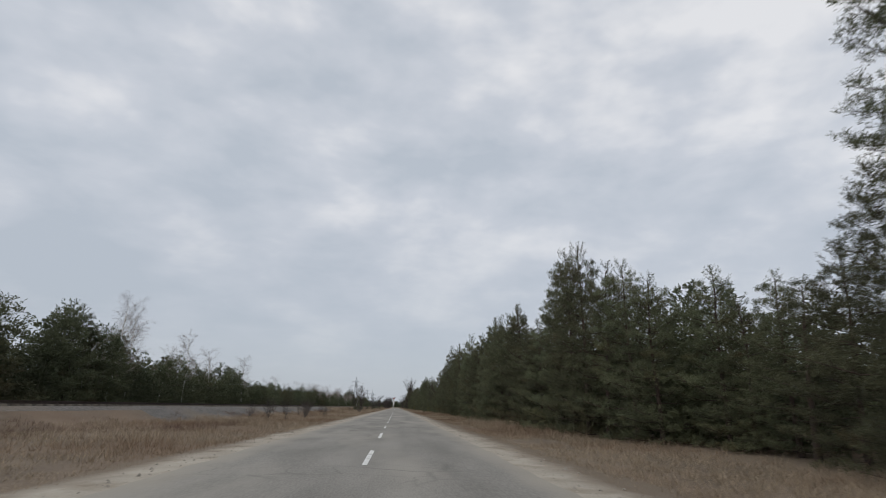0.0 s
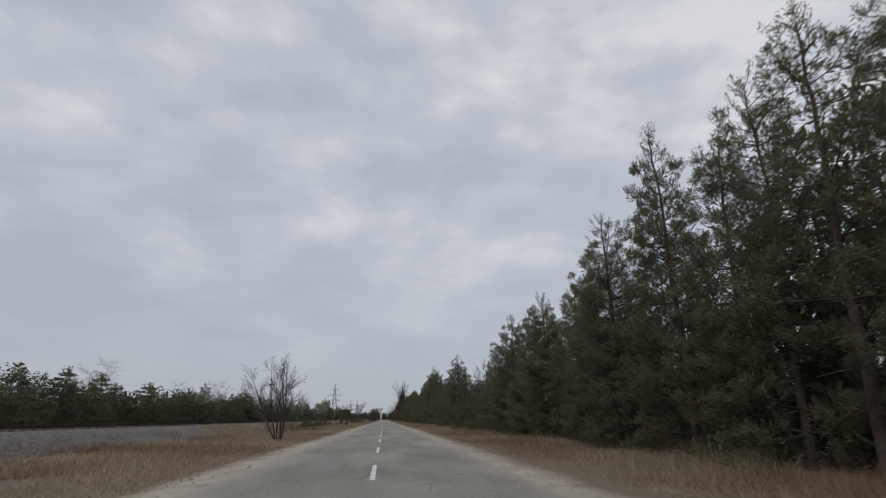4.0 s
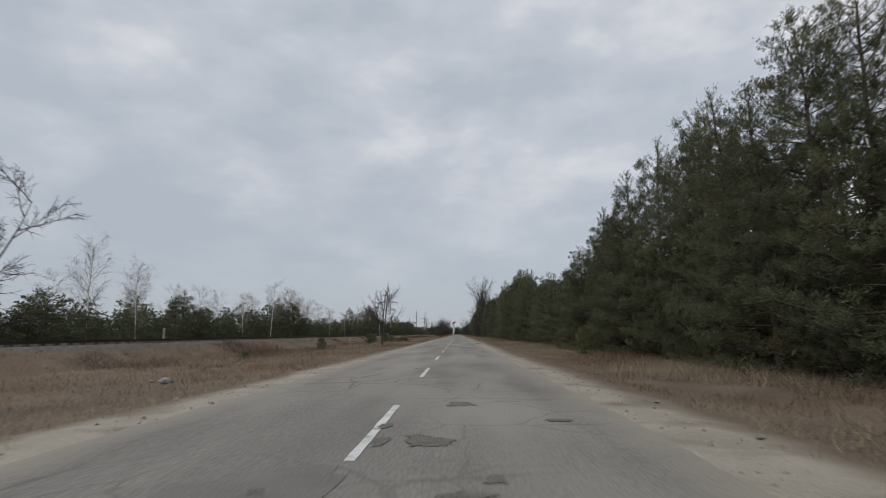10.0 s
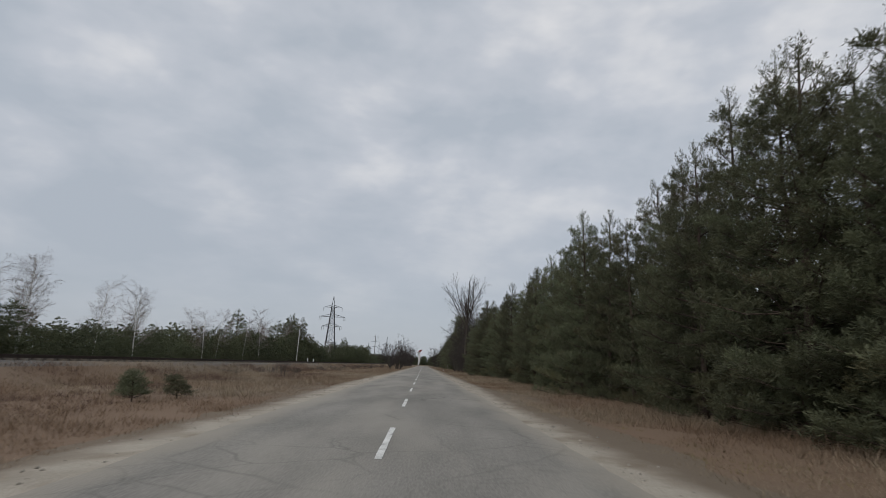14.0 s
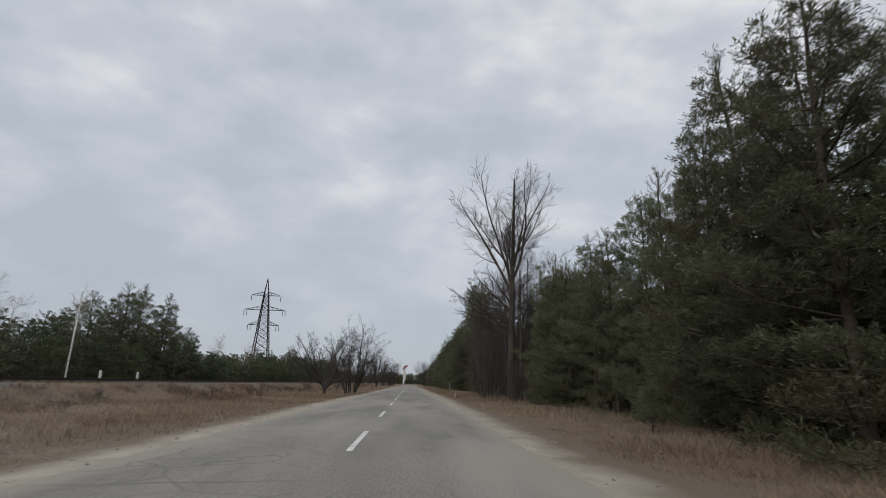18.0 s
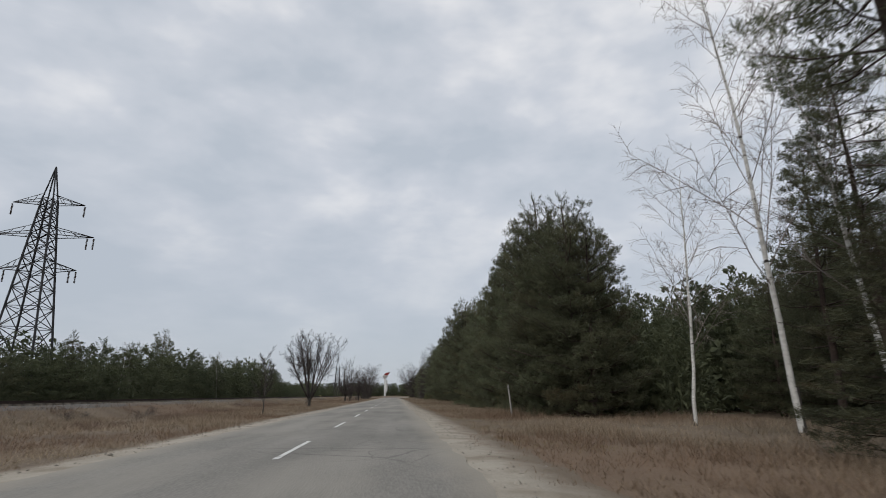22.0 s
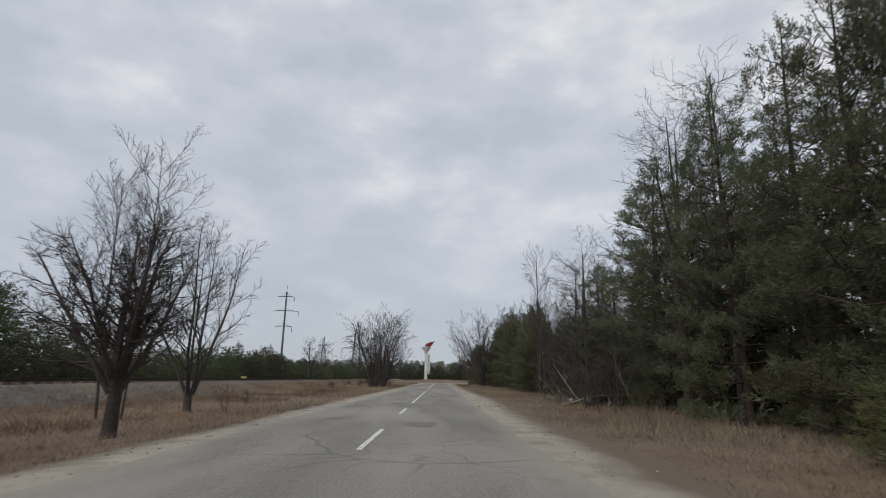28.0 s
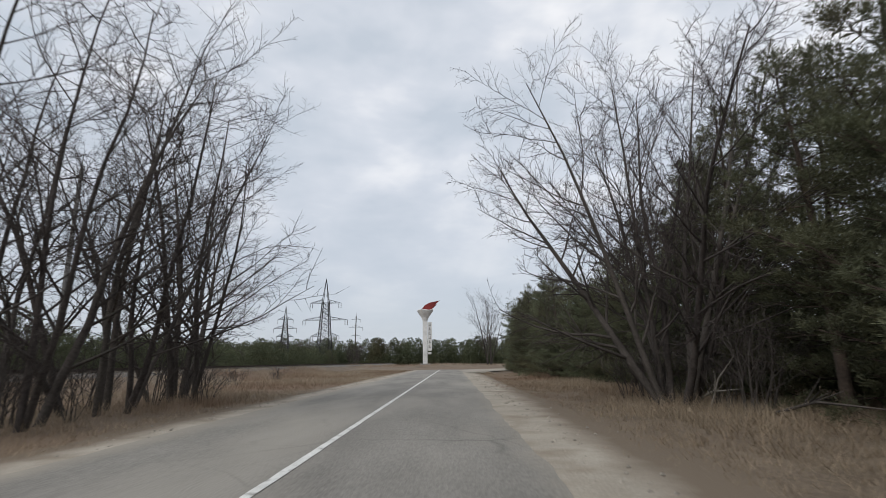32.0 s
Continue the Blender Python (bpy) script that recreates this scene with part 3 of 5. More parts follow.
def build_ground():
    xs = np.concatenate([[-3000, -900, -300, -120, -70, -50, -40, -32], np.linspace(-28, 28, 57), [32, 40, 50, 70, 120, 300, 900, 3000]])
    ys = np.concatenate([[-3000, -600, -150, -40], np.arange(0, 900, 2.5), [940, 1000, 1200, 1800, 4000]])
    v = [(x, y, ground_height(x, y)) for y in ys for x in xs]
    n, f = len(xs), []
    for j in range(len(ys) - 1):
        for i in range(n - 1):
            a = j * n + i
            f += [(a, a + 1, a + n + 1), (a, a + n + 1, a + n)]
    ob = new("ground", mesh_of("ground", v, f, SOIL, True))
    tagged(ob, "brown winter field with dry turf on both sides of the road", "ground", kind="structure")


build_ground()


def strip(name, rows, material, label, category, cross=6, kind="structure"):
    """A strip of ground from rows of y, left, right, with the height of both edges and its middle."""
    v, f = [], []
    for y, xl, xr, zl, zm, zr in rows:
        v.append((xl, y, zl - 0.12))
        for k in range(cross + 1):
            s = k / cross
            z = zl + (zm - zl) * min(1, s * 2) if s < 0.5 else zm + (zr - zm) * (s * 2 - 1)
            v.append((xl + (xr - xl) * s, y, z))
        v.append((xr, y, zr - 0.12))
    n = cross + 3
    for j in range(len(rows) - 1):
        for i in range(n - 1):
            a = j * n + i
            f += [(a, a + 1, a + n + 1), (a, a + n + 1, a + n)]
    ob = new(name, mesh_of(name, v, f, material))
    return tagged(ob, label, category, kind=kind)


def road_edge(y, side):
    """The crumbled edge of the asphalt."""
    base = 3.5 if y < 640 or side < 0 else 3.5 - 0.25 * min(1, (y - 640) / 15)
    return side * (base + bump_line(y, 1 if side > 0 else 2, 0.14) + 0.07 * noise.noise(Vector((y * 0.9, side, 0))) + 0.04 * noise.noise(Vector((y * 2.1, side, 4))))


def shoulder_edge(y, side):
    """Where the sand gives way to turf."""
    base = 5.6 + 0.25 * math.sin(y * 0.021) if side > 0 else 5.2
    return side * (base + bump_line(y, 5 + side, 0.45) + 0.22 * noise.noise(Vector((y * 0.8, 9 * side, 2))) + 0.08 * noise.noise(Vector((y * 2.0, 9 * side, 7))))


ys = np.concatenate([np.arange(-60, 20, 0.75), np.arange(20, ROAD_END + 0.1, 0.3)])
road = strip("road", [(y, road_edge(y, -1), road_edge(y, 1), -0.03, 0.0, -0.03) for y in ys], ASPHALT, "worn grey asphalt country road, cracked and patched", "road", 8)
for side, nm in ((-1, "west"), (1, "east")):
    rows = []
    for y in ys:
        inner, outer = road_edge(y, side) - side * 0.25, shoulder_edge(y, side)
        l, r = (inner, outer) if side > 0 else (outer, inner)
        low = ground_height(outer, y) + 0.003
        zl, zr = (-0.045, low) if side > 0 else (low, -0.045)
        rows.append((y, l, r, zl, -0.062 + 0.012 * noise.noise(Vector((y * 0.9, side * 5, 1))), zr))
    strip("shoulder_" + nm, rows, SAND, "pale sandy road shoulder with crumbled edge", "road shoulder", 4)


def bend_road():
    """The road swings right past the end of the straight."""
    rows, cx, r = [], 34.0, 34.0
    v, f = [], []
    for k in range(25):
        a = radians(k * 90 / 24)
        for rad, z in ((r + 4.6, -0.10), (r + 3.6, -0.03), (r + 1.2, 0.0), (r - 1.2, 0.0), (r - 4.2, -0.03), (r - 6.0, -0.10)):
            v.append((cx - rad * math.cos(a), ROAD_END - 22 + rad * math.sin(a), z - 0.003))
    for j in range(24):
        for i in range(5):
            a = j * 6 + i
            f += [(a, a + 1, a + 7), (a, a + 7, a + 6)]
    ob = new("road_bend", mesh_of("road_bend", v, [t[::-1] for t in f], ASPHALT))
    tagged(ob, "asphalt road curving away past the torch monument", "road", kind="structure")


bend_road()

# lane marks, each a thin worn slab of paint
FIRST_DASH, DASH_STEP, DASH_LENGTH = 37.44, 10.4635, 4.18


def paint_mark(y0, length, seed):
    rng = random.Random(seed)
    n = max(4, int(length / 0.35))
    v, f = [], []
    for k in range(n + 1):
        y = y0 + length * k / n
        for s in (-1, 1):
            v.append((s * (0.06 + rng.uniform(-0.008, 0.006)), y + rng.uniform(-0.03, 0.03) * (0 < k < n), 0.006))
    for k in range(n):
        a = 2 * k
        f += [(a, a + 1, a + 3), (a, a + 3, a + 2)]
    return mesh_of("lane_dash", v, f, PAINT)


for k in range(-6, 59):
    part("lane_dash", paint_mark(FIRST_DASH + k * DASH_STEP, DASH_LENGTH, k + 50), road)
for k, (y0, l) in enumerate(((653.5, 23.0), (678.2, 1.6), (682.0, 0.9), (686.5, 1.8), (695.6, 94.0))):
    part("lane_line", paint_mark(y0, l, 7 + k), road, "worn continuous white centre line")


def blot(x, y, wide, deep, material, name, seed, z=0.007):
    """A patch or pothole with a ragged outline, one shallow sheet on the asphalt."""
    rng = random.Random(seed)
    n = 44
    def lie(a):
        return z - 0.03 * abs(a) / 3.62

    v, f = [(x, y, lie(x))], []
    for k in range(n):
        a = k * 6.283 / n
        c, s = math.cos(a), math.sin(a)
        k_rough = 0.22 if name == "asphalt_patch" else 0.5
        r = 0.82 + k_rough * noise.noise(Vector((c * 1.3, s * 1.3, seed * 1.7))) + 0.7 * k_rough * noise.noise(Vector((c * 4, s * 4, seed * 2.3))) + rng.uniform(-0.06, 0.06)
        e = 0.45 if name == "asphalt_patch" else 0.75
        a = x + wide / 2 * r * abs(c) ** e * (1 if c > 0 else -1)
        v.append((a, y + deep / 2 * r * abs(s) ** e * (1 if s > 0 else -1), lie(a)))
    for k in range(n):
        f.append((0, 1 + k, 1 + (k + 1) % n))
    part(name, mesh_of(name, v, f, material), road)


# x, y, width, length
PATCHES = [(-1.4, 58.1, 1.5, 1.6), (3.3, 91.2, 0.7, 1.8), (1.0, 119.3, 1.0, 2.0), (1.8, 111.0, 1.6, 0.5), (0.7, 175.1, 0.7, 1.4), (-2.0, 205.2, 1.2, 1.6), (2.4, 199.3, 1.2, 1.6),
           (-0.6, 219.2, 1.1, 2.2), (-0.6, 254.5, 1.8, 6.0), (-0.9, 247.1, 0.6, 2.0), (2.8, 243.5, 1.6, 3.2), (2.1, 298.8, 1.6, 3.0), (1.5, 301.5, 0.9, 1.8), (0.8, 414.0, 1.1, 1.6), (2.2, 414.5, 0.6, 0.8),
           (0.6, 409.5, 0.9, 0.4), (-2.4, 486.0, 1.2, 0.7), (-0.9, 692.5, 1.2, 3.0), (1.6, 664.0, 1.2, 2.4), (0.9, 640.0, 1.0, 2.0)]
HOLES = [(-1.4, 61.6, 0.4, 0.5), (0.2, 83.7, 0.18, 1.6), (-3.5, 59.3, 0.4, 0.6), (1.3, 188.5, 0.9, 0.6), (0.3, 182.2, 0.5, 0.5), (-1.0, 219.5, 0.9, 1.5), (-1.8, 197.5, 1.0, 0.3), (-0.9, 221.3, 0.9, 0.5),
         (-0.6, 231.0, 0.8, 1.0), (-1.8, 226.4, 1.0, 0.9), (-0.9, 251.3, 0.6, 1.4), (0.35, 228.5, 0.5, 0.8), (0.9, 248.7, 0.5, 0.5), (0.9, 244.5, 0.45, 0.5), (-0.4, 271.5, 0.35, 0.4), (-0.6, 295.6, 0.8, 1.0),
         (1.7, 480.2, 0.5, 0.8), (2.8, 467.4, 0.6, 0.3), (-2.1, 664.9, 0.8, 0.8), (-1.1, 667.4, 0.7, 0.6), (1.5, 654.3, 0.9, 0.4), (-1.1, 694.6, 0.7, 1.0), (-0.2, 692.1, 0.5, 0.4)]
for k, (x, y, w, l) in enumerate(PATCHES):
    blot(x, y, w, l, PATCH, "asphalt_patch", k, 0.005)
for k, (x, y, w, l) in enumerate(HOLES):
    blot(x, y, w, l, POTHOLE, "pothole", 100 + k, 0.009)
# crumbled spots round the worst stretches
rng_hole = random.Random(77)
for k, (x0, y0, y1, n) in enumerate(((-1.0, 194, 232, 16), (0.8, 238, 262, 12), (0.5, 288, 304, 7), (1.2, 405, 420, 7), (-0.8, 640, 672, 8), (0.5, 690, 700, 3), (-1.2, 52, 70, 6), (1.0, 100, 122, 6), (0.0, 460, 492, 8))):
    for j in range(n):
        blot(x0 + rng_hole.gauss(0, 0.8), rng_hole.uniform(y0, y1), rng_hole.uniform(0.15, 0.7), rng_hole.uniform(0.25, 0.9), POTHOLE, "pothole", 200 + 20 * k + j, 0.008)


# ---- railway ----
def build_railway():
    rows_y = np.arange(-40, 1100, 4.0)
    prof = [(-15.6, -0.30), (-17.2, 0.20), (-18.1, 0.58), (-18.8, 0.80), (-22.7, 0.82), (-24.5, 0.15), (-26.2, -0.35)]
    v, f = [], []
    for y in rows_y:
        for i, (x, z) in enumerate(prof):
            w = 0.18 if 0 < i < 6 else 0.0
            v.append((x + w * noise.noise(Vector((y * 0.2, i, 1))), y, z + 0.3 * w * noise.noise(Vector((y * 0.3, i, 5)))))
    n = len(prof)
    for j in range(len(rows_y) - 1):
        for i in range(n - 1):
            a = j * n + i
            f += [(a, a + n + 1, a + 1), (a, a + n, a + n + 1)]
    me = mesh_of("railway_embankment", v, f, GRAVEL)
    me.materials.append(SOIL)
    # past the open gravel stretch the near slope is overgrown
    for p in me.polygons:
        c = p.center
        if c.x > -18.25 and (c.y < 618 or c.y > 668) and abs(c.y - 120) > 55 + 10 * noise.noise(Vector((c.y * 0.05, c.x, 0))):
            p.material_index = 1
    tagged(new("railway_embankment", me), "gravel railway embankment, partly overgrown with dry grass", "embankment", kind="structure")
    for x in (-20.0, -21.52):
        bm = bmesh.new()
        for w, h, z in ((0.14, 0.025, 0.93), (0.025, 0.11, 0.99), (0.072, 0.04, 1.066)):
            box_bm(bm, (w, 1140, h), (x, 530, z))
        me = bpy.data.meshes.new("rail")
        bm.to_mesh(me)
        bm.free()
        me.materials.append(STEEL)
        tagged(new("rail", me), "rusty steel railway rail on sleepers", "rail", "rails of the track")
    n = 1140
    base = np.array([(sx * 1.3, sy * 0.12, sz) for sx in (-1, 1) for sy in (-1, 1) for sz in (0.77, 0.92)])
    quad = [(0, 1, 3), (0, 3, 2), (4, 6, 7), (4, 7, 5), (0, 4, 5), (0, 5, 1), (2, 3, 7), (2, 7, 6), (1, 5, 7), (1, 7, 3)]
    allv = (base[None] + np.stack([np.full(n, -20.76), -38 + np.arange(n), np.zeros(n)], 1)[:, None, :]).reshape(-1, 3)
    allf = (np.array(quad)[None] + (np.arange(n) * 8)[:, None, None]).reshape(-1, 3)
    tagged(new("sleepers", mesh_of("sleepers", allv, allf, SLEEPER)), "weathered sleepers under the railway rails", "sleepers", kind="stuff")


build_railway()


# ---- dry grass ----
def build_grass(name, label, areas, seed, per=7, height=(0.2, 0.5), material=GRASS, sparse=-0.55):
    rng = np.random.default_rng(seed)
    pts, hs = [], []
    for x0, x1, y0, y1, density, tall in areas:
        n = int((x1 - x0) * (y1 - y0) * density)
        p = np.stack([rng.uniform(x0, x1, n), rng.uniform(y0, y1, n)], 1)
        keep = np.array([noise.noise(Vector((a * 0.22, b * 0.16, seed))) + 0.5 * noise.noise(Vector((a * 0.8, b * 0.6, seed + 3))) > sparse for a, b in p])
        p = p[keep]
        pts.append(p)
        patchy = np.array([max(0.55, min(1.35, 0.9 + 1.1 * noise.noise(Vector((a * 0.16, b * 0.10, seed + 9))))) for a, b in p])
        hs.append(rng.uniform(*height, len(p)) * tall * patchy)
    p, h = np.concatenate(pts), np.concatenate(hs)
    z = np.array([ground_height(a, b) if not -25 < a < -15.7 else float(np.interp(-a, (15.6, 17.2, 18.1, 18.8), (-0.28, 0.2, 0.58, 0.8))) for a, b in p])
    n = len(p)
    foot = np.concatenate([p, z[:, None] - 0.03], 1)[:, None, :] + np.concatenate([rng.normal(0, 0.10, (n, per, 2)), np.zeros((n, per, 1))], 2)
    a = rng.uniform(0, 6.283, (n, per))
    lean = rng.uniform(0.1, 2.0, (n, per))
    ln = h[:, None] * rng.uniform(0.55, 1.15, (n, per))
    tip = foot + np.stack([np.cos(a) * lean * ln, np.sin(a) * lean * ln, ln], 2)
    side = np.stack([-np.sin(a), np.cos(a), np.zeros_like(a)], 2) * rng.uniform(0.004, 0.011, (n, per))[:, :, None]
    v = np.stack([foot - side, foot + side, tip], 2).reshape(-1, 3)
    ob = new(name, mesh_of(name, v, np.arange(len(v)).reshape(-1, 3), material))
    tagged(ob, label, "grass", kind="stuff")


build_grass("verge_grass_east", "tall tan dry grass on the verge before the pines",
            [(4.2, 5.2, 15, 800, 7.0, 0.28), (5.2, 6.8, 15, 800, 20, 0.42), (6.8, 8.6, 15, 760, 20, 0.78), (8.6, 11.4, 15, 760, 17, 1.15), (11.4, 13, 15, 760, 5, 1.2), (12.5, 20, 500, 530, 6, 1.1)], 11, 7)
build_grass("verge_moss", "low yellow-green moss and turf between the sand and the tall grass",
            [(4.7, 7.4, 15, 240, 9, 0.13), (4.7, 7.8, 240, 360, 26, 0.15), (4.7, 7.4, 360, 500, 10, 0.13), (4.7, 8.0, 500, 560, 26, 0.15), (4.7, 7.0, 560, 760, 9, 0.13)], 17, 6, material=MOSS, sparse=-0.02)
build_grass("verge_grass_west", "brown dry grass between the road and the railway",
            [(-4.9, -4.1, 15, 800, 7.0, 0.30), (-6.3, -4.9, 15, 800, 18.0, 0.5), (-11, -6.3, 15, 800, 12.0, 0.9), (-16.5, -11, 15, 800, 9.0, 0.95), (-18.6, -15.8, 178, 790, 13.0, 0.8)], 12, 7)
build_grass("heath_west", "dark brown heath and dead weeds below the railway", [(-18.3, -11.5, 285, 545, 12, 1.0), (-17.4, -9.5, 40, 285, 7, 0.8), (-11.5, -8.0, 285, 545, 6, 0.8), (-17.4, -8.5, 545, 700, 9, 0.9)], 19, 8, material=HEATH, sparse=0.08)
build_grass("bank_grass", "dry grass on the low bank beyond the bend", [(-22, 26, 812, 835, 2.0, 1.2)], 13)


def build_gravel():
    """Loose stones and crumbs along both edges of the asphalt."""
    rng = np.random.default_rng(31)
    n = 9000
    side = np.where(rng.random(n) < 0.6, 1, -1)
    x = side * (3.6 + np.abs(rng.normal(0, 0.5, n)))
    y = rng.uniform(20, 790, n)
    base = np.array([(0, 0, 1.0), (1, 0, 0), (-0.5, 0.9, 0), (-0.5, -0.9, 0), (0, 0, -0.6)])
    s = rng.uniform(0.012, 0.045, n) * np.where(rng.random(n) < 0.05, 2.0, 1.0)
    a = rng.uniform(0, 6.283, n)
    bx = base[None, :, 0] * np.cos(a)[:, None] - base[None, :, 1] * np.sin(a)[:, None]
    by = base[None, :, 0] * np.sin(a)[:, None] + base[None, :, 1] * np.cos(a)[:, None]
    v = np.stack([x[:, None] + bx * s[:, None], y[:, None] + by * s[:, None], -0.055 + base[None, :, 2] * s[:, None] * 0.7], 2).reshape(-1, 3)
    tri = np.array([(0, 1, 2), (0, 2, 3), (0, 3, 1), (4, 2, 1), (4, 3, 2), (4, 1, 3)])
    f = (tri[None] + (np.arange(n) * 5)[:, None, None]).reshape(-1, 3)
    tagged(new("loose_gravel", mesh_of("loose_gravel", v, f, STONES)), "loose grey stones and crumbs along the asphalt edge", "gravel", kind="stuff")


build_gravel()

# ---- pines along the road, east side ----
KNOTS_A = [(15, 9), (31, 10), (38, 6.2), (48, 7), (52, 8.6), (57, 11.5), (62, 12.6), (66, 11.6), (69, 7.6), (73, 8.8), (77, 11.2), (82, 11), (88, 10.8), (94, 12.1), (100, 11.3), (104, 10.6), (108, 8.6), (112, 12.8), (115, 11.4), (118, 9.4), (122, 9.6), (126, 11.4), (134, 13.1), (141, 13), (146, 11), (154, 10), (165, 10.4)]
KNOTS_B = [(175, 8), (182, 6.2), (190, 6.0), (196, 5.8), (199, 5.2), (203, 5.2), (206, 5.6), (208.5, 11.2), (210, 10.4), (213, 8.4), (217, 6.8), (222, 6.4), (226, 8.0), (228, 8.0), (234, 5.8), (239, 5.6), (242, 6.0), (244.5, 9.5), (246.5, 12.1), (249, 11.8), (252, 9.4), (255, 8.4), (259, 13.8), (263, 13.2), (267, 11.5), (271, 10.7), (275, 11.9), (282, 12.4), (287, 9.6), (291, 10.3), (294, 11), (298, 8.6), (306, 8.2), (318, 7.8), (326, 6.6)]
KNOTS_C = [(332, 8.1), (335, 10.7), (343, 11.8), (349, 12.5), (355, 12), (360, 11.5), (367, 12), (378, 11.8), (390, 12.1), (404, 11.6), (414, 11.4), (418, 9.8), (422, 11.1), (428, 13), (437, 12.0), (441, 11), (445, 9.6), (448, 9.4), (453, 9.8), (460, 11.8), (470, 10), (487, 11), (492, 14.5), (499, 17.6), (505, 17.2), (511, 15)]
KNOTS_D = [(515, 10), (527, 9.5), (530, 13.3), (534, 14.8), (543, 15.6), (548, 13.4), (556, 12.0), (563, 13.2), (570, 12.8), (577, 15.0), (587, 13.0), (592, 11.6), (604, 12.8), (617, 12.5), (623, 9), (627, 10), (631.5, 12.8), (637, 13), (643, 13.5), (649, 13), (652, 12.4), (655, 6.5), (661, 9.5), (666, 7), (670, 5), (677, 4.8), (682, 7.5), (685, 10.2), (693, 9.4), (700, 11.0), (709, 12.6), (717, 10.6), (723, 11.6), (733, 9.7), (743, 7.3), (753, 9.2), (774, 9.9), (800, 9)]
KNOTS = np.array(KNOTS_A + KNOTS_B + KNOTS_C + KNOTS_D, float)


def pine_top(y):
    return float(np.interp(y, KNOTS[:, 0], KNOTS[:, 1]))


def edge_line(y):
    """How far east of the centre line the front trunks stand."""
    x = 12.3
    if 37 < y < 51:
        x = 15.0
    if 459.5 < y < 466:
        x = 15.4
    if 507 < y < 528:
        x = 23.0
    if 664 < y < 682:
        x = 15.5
    if y > 735:
        x = 11.5
    return x


DENSE = [pine_thing(s, 12.0, r, 0.0, power=p, label="young Scots pine with dense dark green crown down to the grass") for s, r, p in ((1, 3.2, 0.60), (2, 3.0, 0.76), (3, 3.4, 0.68), (4, 3.0, 0.54), (5, 3.1, 0.84), (6, 3.2, 0.50))]
OPEN = [pine_thing(s, 16.0, 3.1, b, power=0.45, whorl=0.6, arms=5, label="tall Scots pine with open crown and bare lower trunk") for s, b in ((11, 0.44), (12, 0.38), (13, 0.5))]
THIN = [pine_thing(s, 12.0, 2.5, 0.25, power=0.6, whorl=0.75, arms=4, gap=0.6, label="slender Scots pine with sparse see-through crown") for s in (21, 22)]
rng_trees = random.Random(5)


def plant(models, used, x, y, height, model_height, wide=1.0, turn=None):
    k = rng_trees.randrange(len(models))
    s = height / model_height
    m = scaled(x, y, -0.2, rng_trees.uniform(0, 360) if turn is None else turn, (0.5 + 0.5 * s) * wide, s)
    if k not in used:
        used.add(k)
        models[k].matrix_basis = m
        return models[k]
    ob = copy_thing(models[k], Matrix.Identity(4))
    ob.matrix_basis = m
    return ob


used_dense, used_open, used_thin = set(), set(), set()
# the trees that stand out above the row
PEAKS = [(537, 15.0), (540, 14.8), (547, 14.2)] + [tuple(k) for a, k, b in zip(KNOTS[:-2], KNOTS[1:-1], KNOTS[2:]) if k[1] > a[1] and k[1] >= b[1] and not 461 < k[0] < 512]
for y, h in PEAKS:
    plant(DENSE, used_dense, edge_line(y) + 0.2, y, h * 0.98 + 0.2, 12.0, 0.93)
y = 24.0
flip = 0
while y < 790:
    if min(abs(y - p[0]) for p in PEAKS) < 1.5:
        y += 1.0
        continue
    top = pine_top(y)
    flip = 1 - flip
    h = top * (rng_trees.uniform(0.97, 1.05) if flip else rng_trees.uniform(0.86, 0.99)) + 0.2
    x = edge_line(y) + rng_trees.uniform(-0.7, 1.1)
    if abs(y - 467.5) < 2.5 or abs(y - 722.5) < 2.2:
        y += 2.0
        continue
    if 466 < y < 494.5:
        if flip:
            plant(THIN, used_thin, x + 3, y, h * 0.8, 12.0, 0.8)
    elif 494.5 <= y < 509:
        plant(OPEN, used_open, x, y, h, 16.0, 1.0)
        plant(DENSE, used_dense, x + rng_trees.uniform(-0.6, 2), y + 1.5, rng_trees.uniform(3.2, 6.4), 12.0, 1.1)
    elif 640 < y < 668:
        plant(THIN if flip else DENSE, used_thin if flip else used_dense, x + 1.0, y, h * (1.0 if flip else 0.78 if y < 653 else 0.6), 12.0)
    else:
        pick = rng_trees.random()
        if pick < 0.08 or (706 < y < 742 and pick < 0.4):
            plant(THIN, used_thin, x, y, h, 12.0, 1.1)
        else:
            plant(DENSE, used_dense, x + (0.3 if y > 525 else 0), y, h, 12.0, 1.08 if y > 525 else 0.93)
    y += rng_trees.uniform(1.95, 3.0) * (0.75 + 0.025 * top)

